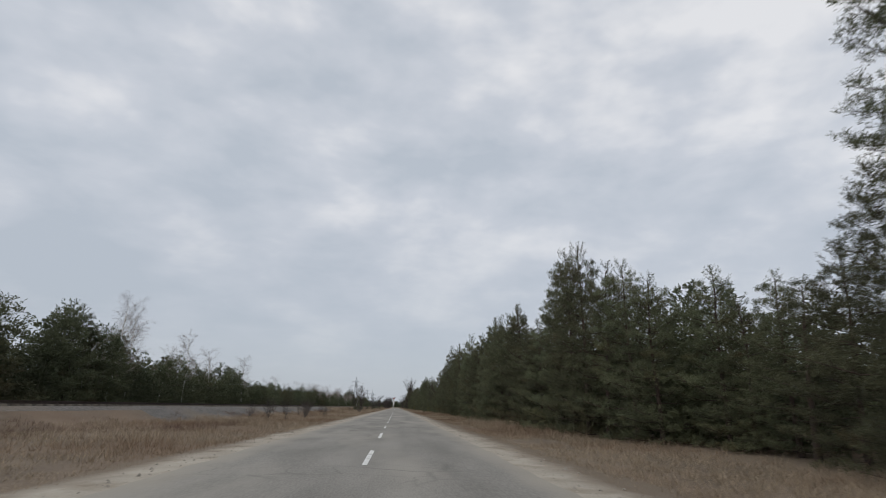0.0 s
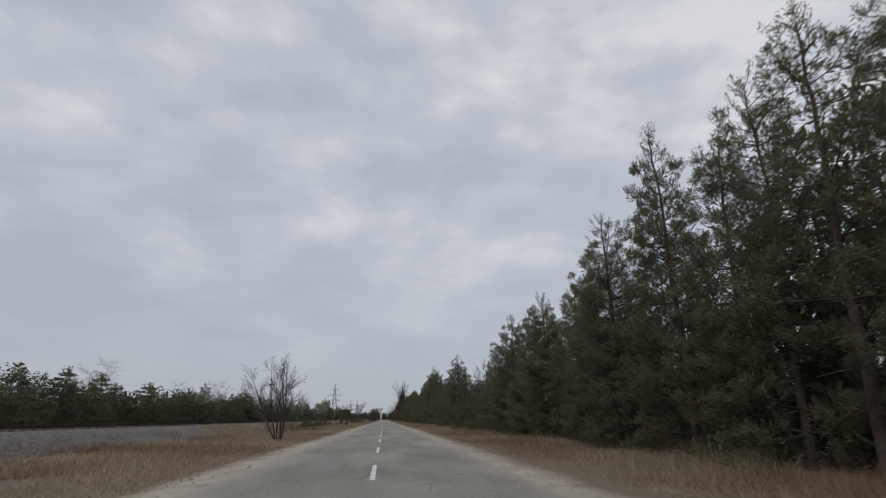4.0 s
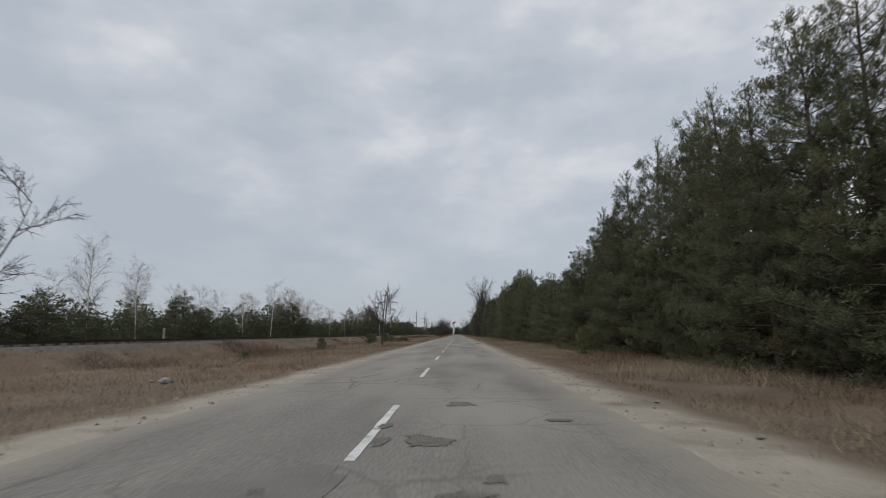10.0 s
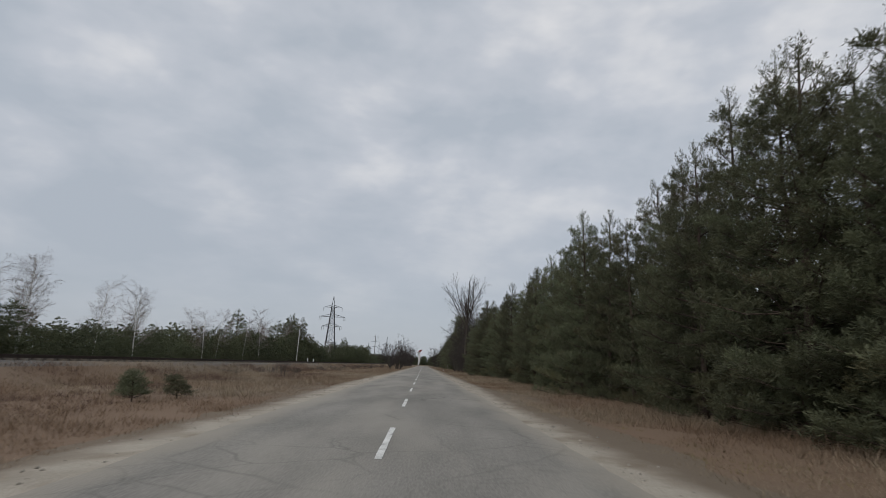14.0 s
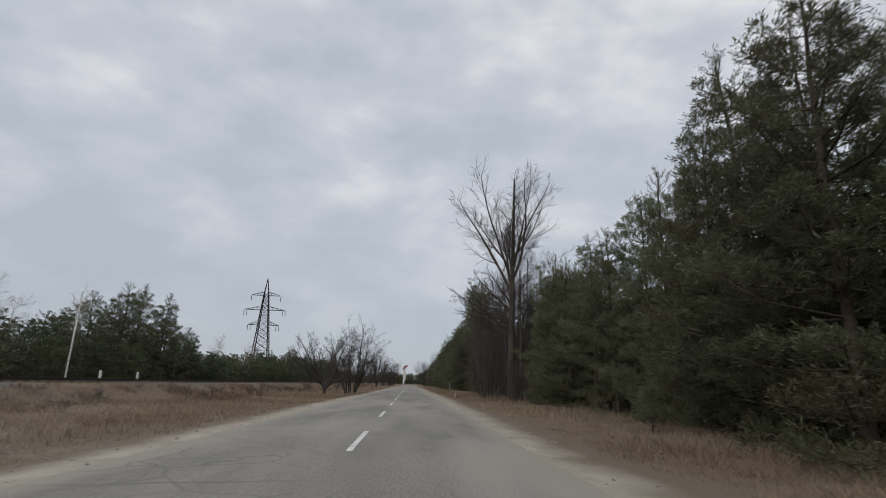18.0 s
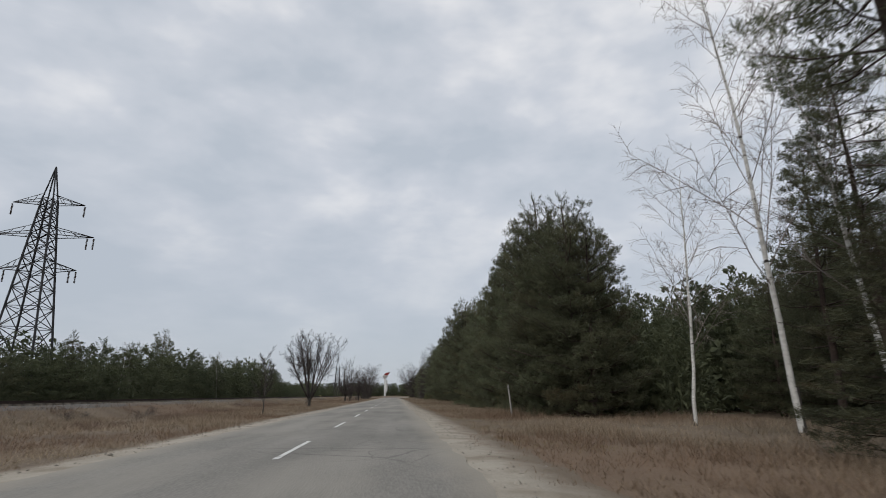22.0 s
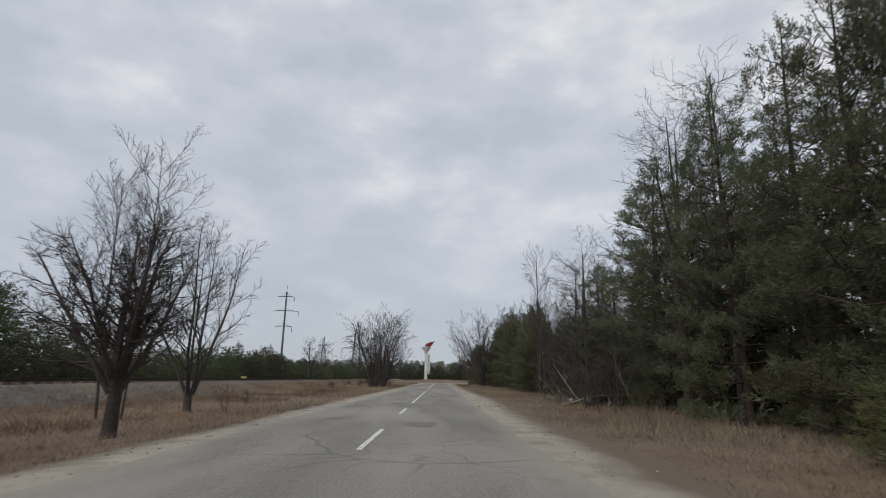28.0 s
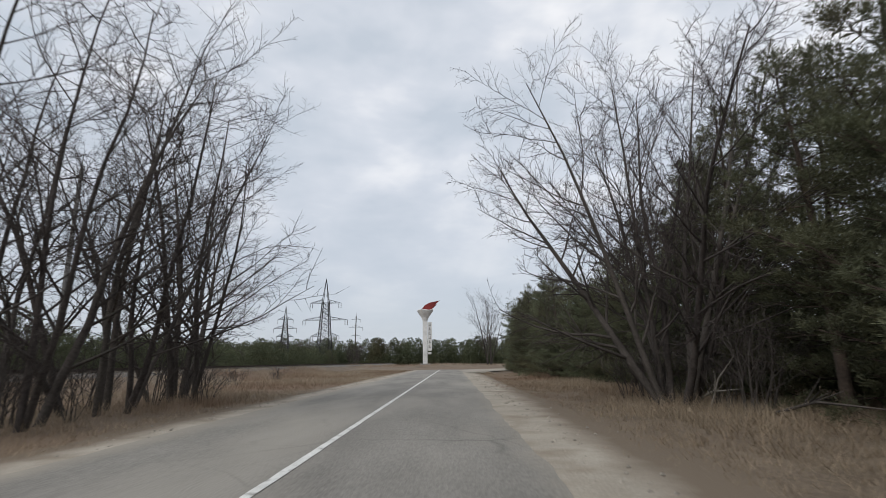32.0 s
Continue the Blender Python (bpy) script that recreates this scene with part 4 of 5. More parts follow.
# small pines standing in the grass
SMALL = [pine_thing(s, 2.2, 0.64, 0.0, droop=-0.25, power=1.15, whorl=0.3, gap=0.26, size=0.12, brush=14, arms=4, label="small pine sapling in the dry grass") for s in (31, 32)]
OLIVE = [pine_thing(33, 2.4, 0.95, 0.0, needles=NEEDLES_OLIVE, whorl=0.24, gap=0.26, size=0.11, brush=10, label="small yellow-green pine on the grass verge")]
used_small, used_olive = set(), set()
for x, y, h in ((-11.5, 328.8, 2.0), (-12.2, 336.9, 1.9), (-10.7, 339.3, 2.0), (-10.2, 343.7, 1.7), (-10.2, 353.3, 0.9), (-9.2, 351.5, 1.4), (-8.7, 353.8, 1.1), (-12.8, 230.5, 1.6), (-11.5, 226.0, 1.7), (-14.0, 312, 1.6), (-13.0, 222, 2.0),
                (-11.0, 300, 0.8), (-12, 285, 0.7), (9.6, 96.0, 2.4), (9.2, 189, 2.2), (9.4, 433, 2.0), (-13.9, 243.6, 3.0), (-14.6, 235.0, 2.2), (-14.2, 261.0, 1.5), (-13.2, 216.0, 1.8)):
    plant(SMALL, used_small, x, y, h * 0.72, 2.2)
plant(OLIVE, used_olive, 9.0, 286.2, 1.8, 2.4, 0.8)
plant(OLIVE, used_olive, 9.6, 181, 1.5, 2.4, 0.75)
plant(DENSE, used_dense, 10.4, 84.5, 3.6, 12.0, 0.7)
for x, y, h in ((13.6, 449.5, 10.2), (14.0, 453.5, 10.0), (13.4, 457.5, 10.6)):
    plant(DENSE, used_dense, x, y, h, 12.0, 1.3)
plant(OLIVE, used_olive, 9.9, 633.5, 1.5, 2.4, 0.9)
plant(THIN, used_thin, 12.2, 203.0, 8.7, 12.0, 1.15)
plant(OPEN, used_open, 14.9, 35.6, 13.4, 16.0, 0.95)
for x, y, h in ((12.4, 650.5, 12.4), (11.8, 646.0, 11.6)):
    plant(THIN, used_thin, x, y, h, 12.0, 1.3)
for x, y, h in ((11.6, 426.5, 12.6), (12.2, 431.0, 13.2), (12.4, 343.5, 11.8), (12.0, 348.0, 12.4), (13.0, 529.3, 13.2), (13.2, 533.6, 14.4), (14.2, 531.4, 13.6)):
    plant(DENSE, used_dense, x, y, h, 12.0, 1.2)


# ---- woods behind, joined ----
def wood_template(seed, height, radius, tufts=240, wide=0.08):
    rng = np.random.default_rng(seed)
    u = rng.uniform(0, 1, tufts) ** 1.25
    a = rng.uniform(0, 6.283, tufts)
    r = radius * (1 - u) ** 0.5 * rng.uniform(0.5, 1.1, tufts)
    p = np.stack([r * np.cos(a), r * np.sin(a), 0.25 + u * (height - 0.4)], 1)
    w = np.stack([np.cos(a) * 0.5, np.sin(a) * 0.5, np.full(tufts, 0.75)], 1)
    v, f = blades(p, w, rng.uniform(0.5, 0.9, tufts) * (0.6 + 0.5 * (1 - u)) * min(1.0, (240 / tufts) ** 0.5), 6, rng, wide)
    tv, tf = tubes([(0, 0, -0.2, 0, 0, height * 0.9, 0.12, 0.03)], 4)
    return join((v, f), (tv, tf))


TEMPLATES = [wood_template(s, 10.0, r, 300) for s, r in ((41, 2.3), (42, 2.0), (43, 2.6))]


COARSE = [wood_template(s, 10.0, 2.7, 120, 0.14) for s in (44, 45, 46)]


EDGE = [join(*pine_shape(s, 10.0, r, 0.0, whorl=0.85, arms=4, brush=6, size=0.30, gap=1.2, power=p, wide=0.085)) for s, r, p in ((47, 2.5, 0.55), (48, 2.3, 0.7), (49, 2.7, 0.45))]


def woods(name, label, spots, seed, models=TEMPLATES, wide=1.0):
    """Many trees in one mesh from rows of x, y, height."""
    rng = np.random.default_rng(seed)
    soups = []
    for x, y, h in spots:
        v, f = models[rng.integers(0, 3)]
        a, s = rng.uniform(0, 6.283), h / 10.0
        sx = (0.45 + 0.55 * s) * rng.uniform(0.85, 1.2) * wide
        c, n = math.cos(a) * sx, math.sin(a) * sx
        soups.append((np.stack([v[:, 0] * c - v[:, 1] * n + x, v[:, 0] * n + v[:, 1] * c + y, v[:, 2] * s - 0.25], 1), f))
    tagged(new(name, mesh_of(name, *join(*soups), WOODS)), label, "pine wood", kind="stuff")


rng_wood = random.Random(9)
spots = []
for row, (dx, share) in enumerate(((3.6, 0.95), (7.5, 0.97))):
    y = 20.0
    while y < 790:
        if not 466 < y < 508:
            spots.append((edge_line(y) + dx + rng_wood.uniform(-1.2, 1.2), y, pine_top(y) * share * rng_wood.uniform(0.78, 0.98) * (0.75 if 466 < y < 512 or 708 < y < 740 else 0.66 if 524 < y < 546 else 0.8 if 194 < y < 207 else 1)))
        y += rng_wood.uniform(2.6, 3.8)
spots += [(rng_wood.uniform(23, 36), rng_wood.uniform(512, 575), rng_wood.uniform(7.5, 10.5)) for _ in range(75)]
woods("pine_woodland_east", "dark pine plantation behind the front row of trees", spots, 3)

WEST = np.array([(40, 11.5), (85, 11.2), (100, 9), (125, 9.2), (150, 9.2), (170, 8), (200, 6.9), (222, 7.4), (243, 6.6), (262, 8.2), (285, 7.5), (302, 5.4), (322, 6.9), (342, 5.2), (361, 8.2), (373, 6.6), (390, 5.2), (411, 5.7), (440, 7.6),
                 (462, 7.6), (485, 8.6), (497, 9.5), (515, 6.4), (530, 6.4), (548, 8.0), (560, 8.6), (582, 8.6), (594, 11.0), (604, 9.2), (618, 9.5), (640, 11.5), (655, 11.5), (666, 9), (682, 5.6), (705, 5.6), (722, 6.6), (742, 7.9), (760, 6), (800, 6), (900, 6)], float)


def west_top(y):
    return float(np.interp(y, WEST[:, 0], WEST[:, 1]))


spots = []
for row, x0 in enumerate((-38.5, -44.0)):
    y = 30.0
    while y < 900:
        h = west_top(y) * rng_wood.uniform(0.66, 1.0) * (1 + 0.03 * row)
        spots.append((x0 + rng_wood.uniform(-1.8, 1.8), y, h))
        y += rng_wood.uniform(2.2, 3.6)
woods("pine_woodland_west", "dark young pine wood beyond the railway", spots, 4, COARSE)
spots, y = [], 40.0
while y < 880:
    spots.append((-33.6 + rng_wood.uniform(-1.8, 1.6), y, west_top(y) * rng_wood.uniform(0.55, 0.98)))
    y += rng_wood.uniform(2.0, 3.2)
woods("wood_edge_west", "bushy young pines along the edge of the wood beyond the railway", spots, 14, EDGE, 1.35)
spots = [(x + rng_wood.uniform(-2, 2), 905 + rng_wood.uniform(-6, 16) + 0.02 * abs(x), rng_wood.uniform(8, 11)) for x in np.arange(-120, 130, 0.85)]
spots += [(-60 - rng_wood.uniform(0, 130), 900 + rng_wood.uniform(0, 60), rng_wood.uniform(8, 12)) for _ in range(30)]
woods("far_pine_line", "far line of dark pines closing the view beyond the bend", spots, 5, TEMPLATES, 1.5)

spots = [(edge_line(y) + dx + rng_wood.uniform(-2.5, 2.5), y + rng_wood.uniform(-2, 2), pine_top(y) * rng_wood.uniform(0.66, 0.86) * (0.4 if 455 < y < 515 else 0.6 if 640 < y < 682 else 1)) for dx in (13, 19, 26, 34, 43) for y in np.arange(0, 800, 5.5) if not (460 < y < 506 and dx < 22)]
woods("deep_woods_east", "pine plantation stretching away behind the roadside trees", spots, 6, COARSE)
spots = [(x + rng_wood.uniform(-3, 3), y + rng_wood.uniform(-2, 2), west_top(y) * rng_wood.uniform(0.7, 0.98)) for x in (-51, -58, -66, -75) for y in np.arange(0, 900, 5.5)]
woods("deep_woods_west", "pine wood stretching away beyond the railway", spots, 7, COARSE)

# ---- single pines on the railway side ----
used_west = {0, 1, 2, 3, 4, 5}
for x, y, h, w in ((-36.0, 484.0, 10.0, 1.2), (-36.0, 507.0, 9.5, 1.2),  (-37, 443, 10.8, 1.2), (-36, 363, 9.0, 1.2), (-37, 594, 12.4, 1.1), (-38, 642, 11.2, 1.1), (-35, 88, 11.4, 1.2), (-36, 100, 10.5, 1.1), (-37, 76, 12, 1.2),
                   (-33, 227, 8, 1.1), (-34, 262, 8.6, 1.2), (-33, 286, 8, 1.2), (-35, 322, 7.4, 1.2), (-36, 549, 8.6, 1.1), (-37, 568, 9.4, 1.1), (-35, 740, 8.2, 1.1), (-35, 722, 7.6, 1.1)):
    plant(DENSE, used_west, x, y, h, 12.0, w)

for x, y, h in ((-38.5, 490.5, 13.6), (-39.5, 496.5, 14.8), (-37.5, 500.5, 14.0), (-40.5, 486.5, 12.0), (-39, 505, 11.8)):
    plant(DENSE, used_west, x, y, h, 12.0, 1.35)

for x, y, h in ((17.0, 512.5, 12.5), (18.0, 508.5, 14.0), (16.0, 506.0, 15.0)):
    plant(OPEN, {0, 1, 2}, x, y, h, 16.0, 0.9)
for x, y, h in ((19.0, 517.0, 11.5), (21.0, 511.0, 12.5)):
    plant(THIN, {0, 1}, x, y, h, 12.0, 1.0)

# ---- bare trees ----
HEAD = dict(LIMB, steps=[12, 7, 4, 1], kids=[16, 9, 5, 0], angle=[44, 42, 42, 40], share=[0.24, 0.36, 0.42, 0.5], thin=[0.30, 0.5, 0.5, 0.6], wobble=[0.006, 0.06, 0.10, 0.15], rise=[0.0, 0.065, 0.05, 0.0], taper=[0.18, 0.2, 0.3, 0.4])
HEAD["from"] = [0.52, 0.12, 0.1, 0.1]
POPLAR_LIMBS = [((0.03 * math.cos(a), 0.03 * math.sin(a), z), (s * math.cos(a), s * math.sin(a), 1), l, r) for a, s, z, l, r in (
    # the forked leaders of the head
    (2.44, 0.46, 9.6, 10.4, 0.14), (2.9, 0.30, 10.7, 9.8, 0.115), (5.58, 0.48, 9.8, 10.2, 0.15), (5.2, 0.26, 11.2, 9.4, 0.115), (1.0, 0.46, 10.2, 9.6, 0.11), (4.0, 0.46, 10.0, 9.6, 0.11),
    (2.2, 0.75, 11.6, 6.8, 0.09), (5.8, 0.75, 11.9, 6.6, 0.09), (0.8, 0.8, 12.4, 5.8, 0.08), (3.9, 0.8, 12.2, 5.8, 0.08),
    # low arching limbs
    (2.44, 2.0, 6.4, 5.8, 0.10), (2.9, 1.3, 7.6, 4.8, 0.09), (2.1, 2.6, 5.4, 5.0, 0.085), (3.3, 1.8, 8.4, 3.8, 0.07), (2.6, 1.6, 5.8, 4.8, 0.07), (5.6, 1.5, 6.6, 3.8, 0.08), (0.6, 1.6, 7.8, 3.8, 0.08), (6.1, 1.5, 8.4, 3.4, 0.07), (5.3, 1.8, 7.6, 3.2, 0.06))]
poplar = bare_thing("poplar_tree", 3, [((0, 0, -0.2), (0, 0, 1), 20.2, 0.38, HEAD)] + POPLAR_LIMBS, dict(LIMB, kids=[16, 9, 5, 0]), POPLAR_BARK, TWIG, "very tall bare poplar with one thick grey trunk by the pines", "poplar tree")
poplar.matrix_basis = scaled(10.8, 467.5, -0.1, 40, 1.14, 1.13)


OVAL = dict(POPLAR, kids=[26, 11, 6, 0], share=[0.40, 0.36, 0.42, 0.5], angle=[44, 40, 40, 40])
OVAL["from"] = [0.2, 0.15, 0.1, 0.1]
PEAR = dict(FAN, steps=[9, 7, 4, 1], wobble=[0.03, 0.05, 0.10, 0.15], kids=[34, 12, 6, 0], angle=[60, 36, 40, 40], share=[0.60, 0.32, 0.4, 0.5], thin=[0.36, 0.5, 0.55, 0.6], rise=[0.0, 0.09, 0.05, 0.0], taper=[0.10, 0.2, 0.3, 0.4])
PEAR["from"] = [0.26, 0.12, 0.1, 0.1]
VASE = dict(FAN, wobble=[0.03, 0.07, 0.12, 0.15], kids=[17, 11, 7, 0], rise=[0.022, 0.04, 0.03, 0.0], angle=[36, 42, 44, 40], share=[0.30, 0.4, 0.42, 0.5], thin=[0.42, 0.5, 0.55, 0.6])
VASE["from"] = [0.34, 0.15, 0.1, 0.1]
SPREAD = dict(FAN, wobble=[0.05, 0.08, 0.12, 0.2], kids=[13, 9, 6, 0], angle=[36, 38, 40, 40], share=[0.38, 0.42, 0.4, 0.5], rise=[0.012, 0.03, 0.02, 0.0])
SPREAD["from"] = [0.15, 0.15, 0.1, 0.1]
CLUMP = dict(FAN, wobble=[0.045, 0.08, 0.12, 0.15], kids=[13, 9, 6, 0], rise=[0.01, 0.03, 0.03, 0.0])
CLUMP["from"] = [0.12, 0.15, 0.1, 0.1]


def fan(name, seed, x, y, height, count, lean, radius, label, foot=0.25, spec=FAN, turn=0.0, wide=1.0, trunk=0.0, hollow=0.08):
    ob = bare_thing(name, seed, fan_stems(seed, count, height, lean, radius, foot, trunk, hollow), spec, BARK, TWIG, label, "bare tree")
    ob.matrix_basis = scaled(x, y, -0.15, turn, wide, 1)
    return ob


fan("bare_tree", 51, -8.4, 166.5, 6.9, 6, 34, 0.09, "bare tree with several stems on the dry grass")
fan("bare_tree", 52, -9.1, 261.2, 5.6, 4, 24, 0.06, "slim bare tree standing alone in the dry grass", 0.08)
fan("bare_tree", 53, -8.1, 317.5, 7.1, 1, 2, 0.12, "bare tree with upswept branches beside the road", 0.0, PEAR)
fan("bare_tree", 54, -7.9, 473.4, 7.6, 11, 60, 0.105, "wide bare tree with crooked spreading stems", 0.16, SPREAD, turn=75, trunk=0.9, hollow=0.4)
fan("bare_tree", 155, -6.2, 482.4, 8.9, 16, 42, 0.085, "clump of bare upright stems at the road edge", 0.6, CLUMP)
fan("bare_tree", 56, -8.0, 565.3, 10.0, 13, 46, 0.095, "bare dome-shaped tree with many limbs on a short trunk", 0.14, VASE, trunk=1.2, hollow=0.05)
fan("bare_tree", 57, -6.9, 637.6, 6.3, 11, 36, 0.10, "bare tree with forked dark trunk by the road", 0.10, CLUMP, trunk=1.4)
fan("bare_tree", 78, -9.5, 631.0, 5.9, 15, 66, 0.11, "wide bare tree with long arching limbs beside the road", 0.10, SPREAD, trunk=1.6)
fan("bare_tree", 79, -10.4, 643.3, 10.4, 2, 5, 0.07, "pair of slender bare upright stems", 0.5, OVAL)
fan("bare_tree", 58, -9.8, 648.3, 9.0, 5, 24, 0.10, "bare tree with upright spreading stems beside the field", 0.15, CLUMP, trunk=0.8)
fan("bare_tree", 59, -9.1, 716.8, 13.4, 8, 25, 0.12, "tall clump of bare dark stems beside the road", 0.9, CLUMP, wide=1.2)
fan("bare_tree", 60, -9.4, 721.6, 13.8, 8, 27, 0.12, "tall clump of bare stems with arching twigs", 0.9, CLUMP, wide=1.25)
fan("bare_tree", 61, -9.8, 727.0, 13.6, 7, 28, 0.13, "bare tree clump leaning towards the road", 0.8, CLUMP, wide=1.2)
fan("bare_tree", 62, -20.9, 718.0, 9.0, 4, 26, 0.10, "bare spreading tree near the railway", 0.3)
fan("bare_tree", 63, 9.4, 722.0, 15.4, 10, 36, 0.15, "large bare tree with many spreading stems before the pines", 0.5, dict(CLUMP, kids=[18, 11, 7, 0]))
fan("bare_tree", 64, 8.9, 468.8, 8.8, 9, 44, 0.085, "bare leafless tree beside the tall poplar", 0.5)
fan("bare_tree", 65, 9.4, 475.0, 9.0, 6, 30, 0.08, "bare thicket tree under the poplar", 0.5)
fan("bare_tree", 66, 11.2, 182.1, 8.8, 1, 3, 0.10, "bare grey tree rising out of the pines", 0.0, POPLAR)
fan("bare_tree", 166, 11.8, 201.0, 8.6, 1, 3, 0.09, "bare grey tree among the roadside pines", 0.0, POPLAR)
fan("bare_tree", 67, 10.5, 829.0, 19.0, 6, 13, 0.15, "tall bare tree beyond the road bend", 0.4, CLUMP)
fan("bare_tree", 68, -27.0, 868.0, 8.0, 6, 28, 0.1, "bare bushy tree beyond the field", 0.5)
fan("bare_tree", 168, -51.0, 870.0, 10.5, 10, 46, 0.12, "bare round-headed tree beside the far pylon", 0.4)
fan("bare_tree", 169, -46.0, 880.0, 9.5, 9, 42, 0.12, "bare round-headed tree beyond the railway", 0.4)
fan("bare_tree", 170, -31.0, 884.0, 8.5, 5, 18, 0.09, "slender bare trees near the far power pole", 0.8)
fan("bare_tree", 70, 11.5, 680.4, 17.0, 1, 3, 0.11, "tall slender bare tree before the pines", 0.2, POPLAR)

# birches
BIRCH_MODELS = [bare_thing("birch_tree", s, [((0, 0, -0.2), (w, 0.02, 1), 14.0, 0.095)], BIRCHES, BIRCH, BIRCH_TWIG, "slim bare birch with white bark", "birch tree", 3, "birches") for s, w in ((71, 0.03), (72, -0.04))]
for ob in BIRCH_MODELS:
    part("rough_bark", mesh_of("rough_bark", *tubes([(0, 0, -0.3, 0, 0, 0.3, 0.13, 0.105), (0, 0, 0.3, 0, 0, 1.2, 0.105, 0.088)], 9), BARK, True), ob, "dark furrowed bark at the foot of the trunk")
used_birch = set()
for x, y, h in ((14.6, 519.6, 10.5), (14.9, 513.9, 17.5), (17.0, 512.4, 15.0)):
    plant(BIRCH_MODELS, used_birch, x, y, h, 14.0)
FAR_BIRCH = [bare_thing("birch_tree", s, [((0, 0, -0.2), (w, 0.02, 1), 14.0, 0.10)], dict(BIRCHES, kids=[32, 10, 6, 0], share=[0.29, 0.42, 0.5, 0.6], thin=[0.4, 0.7, 0.8, 0.6]), BIRCH, BIRCH_TWIG, "slim bare birch with white bark beyond the railway", "birch tree", 3, "birches") for s, w in ((73, 0.03), (74, -0.04), (75, 0.0))]
used_far = set()
rng_birch = random.Random(12)
for y in (250, 256, 259, 266, 273, 288, 292, 310, 325, 344, 356, 404, 419, 432, 447, 460, 500, 515, 540, 575, 600, 660, 680, 363, 366, 369, 374, 377, 380, 385, 90, 97, 104, 112, 122, 131, 150, 195, 196, 233, 262, 270, 281, 295, 302, 305, 318, 331, 337, 350, 361, 365, 371, 379, 383, 398, 412, 425, 437, 455, 468, 471, 475, 532, 556, 612):
    h = 9.3 + rng_birch.uniform(-1.6, 1.6)
    plant(FAR_BIRCH, used_far, -37 + rng_birch.uniform(-5, 4), y, h, 14.0, 1.1)

for x, y, h in ((-34.5, 96, 13.5), (-35.5, 103, 12.5), (-34, 119, 12.0), (-36, 137, 11.0), (-33, 150, 10.5)):
    plant(FAR_BIRCH, used_far, x, y, h, 14.0, 1.2)

# dead and leafless conifers
LARCH_MODELS = [bare_thing("leafless_conifer", s, [((0, 0, -0.2), (0.01, 0.0, 1), 15.0, 0.15)], LARCH, BARK, TWIG, "leafless conifer with straight trunk and short level branches", "dead tree", 3, "leafless conifers") for s in (81, 82)]
used_larch = set()
for x, y, h in ((11.8, 467, 14.5), (13.0, 469.5, 15), (12.2, 472, 14.6), (14.2, 473.5, 15.5), (12.0, 475.5, 14), (13.8, 478, 15), (12.6, 480.5, 15), (14.6, 482, 15), (12.2, 484.5, 14.5), (13.6, 487, 15.5), (15.5, 468, 15), (16, 476, 15.5), (16.5, 484, 15), (15.2, 489, 15), (13.0, 491, 15), (14.6, 493, 14.6), (12.4, 489.6, 14), (12.0, 493.6, 13.6),
                (12.5, 643.5, 14.2), (12.0, 646.2, 13.6), (12.9, 649.0, 14.4), (11.8, 655.5, 6.0), (13.4, 669.6, 8.6), (10.9, 658.6, 6.8)):
    plant(LARCH_MODELS, used_larch, x, y, h, 15.0)
BROAD = dict(LARCH, steps=[10, 6, 3, 2], kids=[40, 12, 4, 0], angle=[66, 46, 45, 40], share=[0.38, 0.36, 0.5, 0.5], thin=[0.36, 0.55, 0.6, 0.6], rise=[0.0, 0.035, 0.03, 0.0])
BROAD_MODELS = [bare_thing("leafless_conifer", s, [((0, 0, -0.2), (w, 0.0, 1), 12.0, 0.19)], BROAD, BARK, BARK, "leafless conifer with long level dark branches", "dead tree", 3, "leafless conifers") for s, w in ((83, 0.02), (84, -0.05))]
used_broad = set()
for x, y, h in ((11.9, 661.6, 10.6), (12.8, 658.0, 7.2), (12.4, 666.0, 9.8), (11.4, 664.2, 9.8), (13.2, 663.6, 10.0)):
    plant(BROAD_MODELS, used_broad, x, y, h, 12.0)

# shrubs
SHRUB_MODELS = [bare_thing("bare_shrub", s, fan_stems(s, 8, 2.6, 24, 0.014, 0.10), SHRUB, BARK, TWIG, "bare leafless shrub in the dry grass", "shrub", 3, "bare shrubs") for s in (91, 92, 93)]
used_shrub = set()
for x, y, h in ((-11.9, 74.7, 2.2), (-10.9, 77.2, 2.6), (-9.4, 77.9, 2.8), (-9.3, 88.5, 2.4), (-9.0, 85.9, 2.7), (-9.5, 89.4, 3.0), (-7.6, 91.2, 2.0), (-11, 100, 2.6), (-11, 113, 2.2), (-10.5, 95, 2.4), (-12, 82, 2.6), (-13, 106, 2.8), (-8.2, 187.6, 1.5), (-11.5, 193.3, 1.6),
                (-8.8, 178.3, 1.8), (-10.4, 199.6, 1.6), (-9.5, 176, 2.0), (-12, 181, 1.8), (-11.4, 380.4, 2.0), (-12.4, 384, 2.2), (-11.5, 462.4, 1.7), (-13.5, 466, 1.6), (-14, 458, 1.4), (-10, 476, 2.2), (-8.5, 488, 2.6), (-9.2, 572, 1.5), (-8.0, 648.0, 1.6), (-9.5, 655, 1.2)):
    plant(SHRUB_MODELS, used_shrub, x, y, h * 0.85, 2.6, 0.85)
rng_scrub = random.Random(44)
for k in range(45):
    plant(SHRUB_MODELS, used_shrub, rng_scrub.uniform(-17.0, -12.6), rng_scrub.uniform(380, 540), rng_scrub.uniform(0.6, 1.1), 2.6, 1.2)
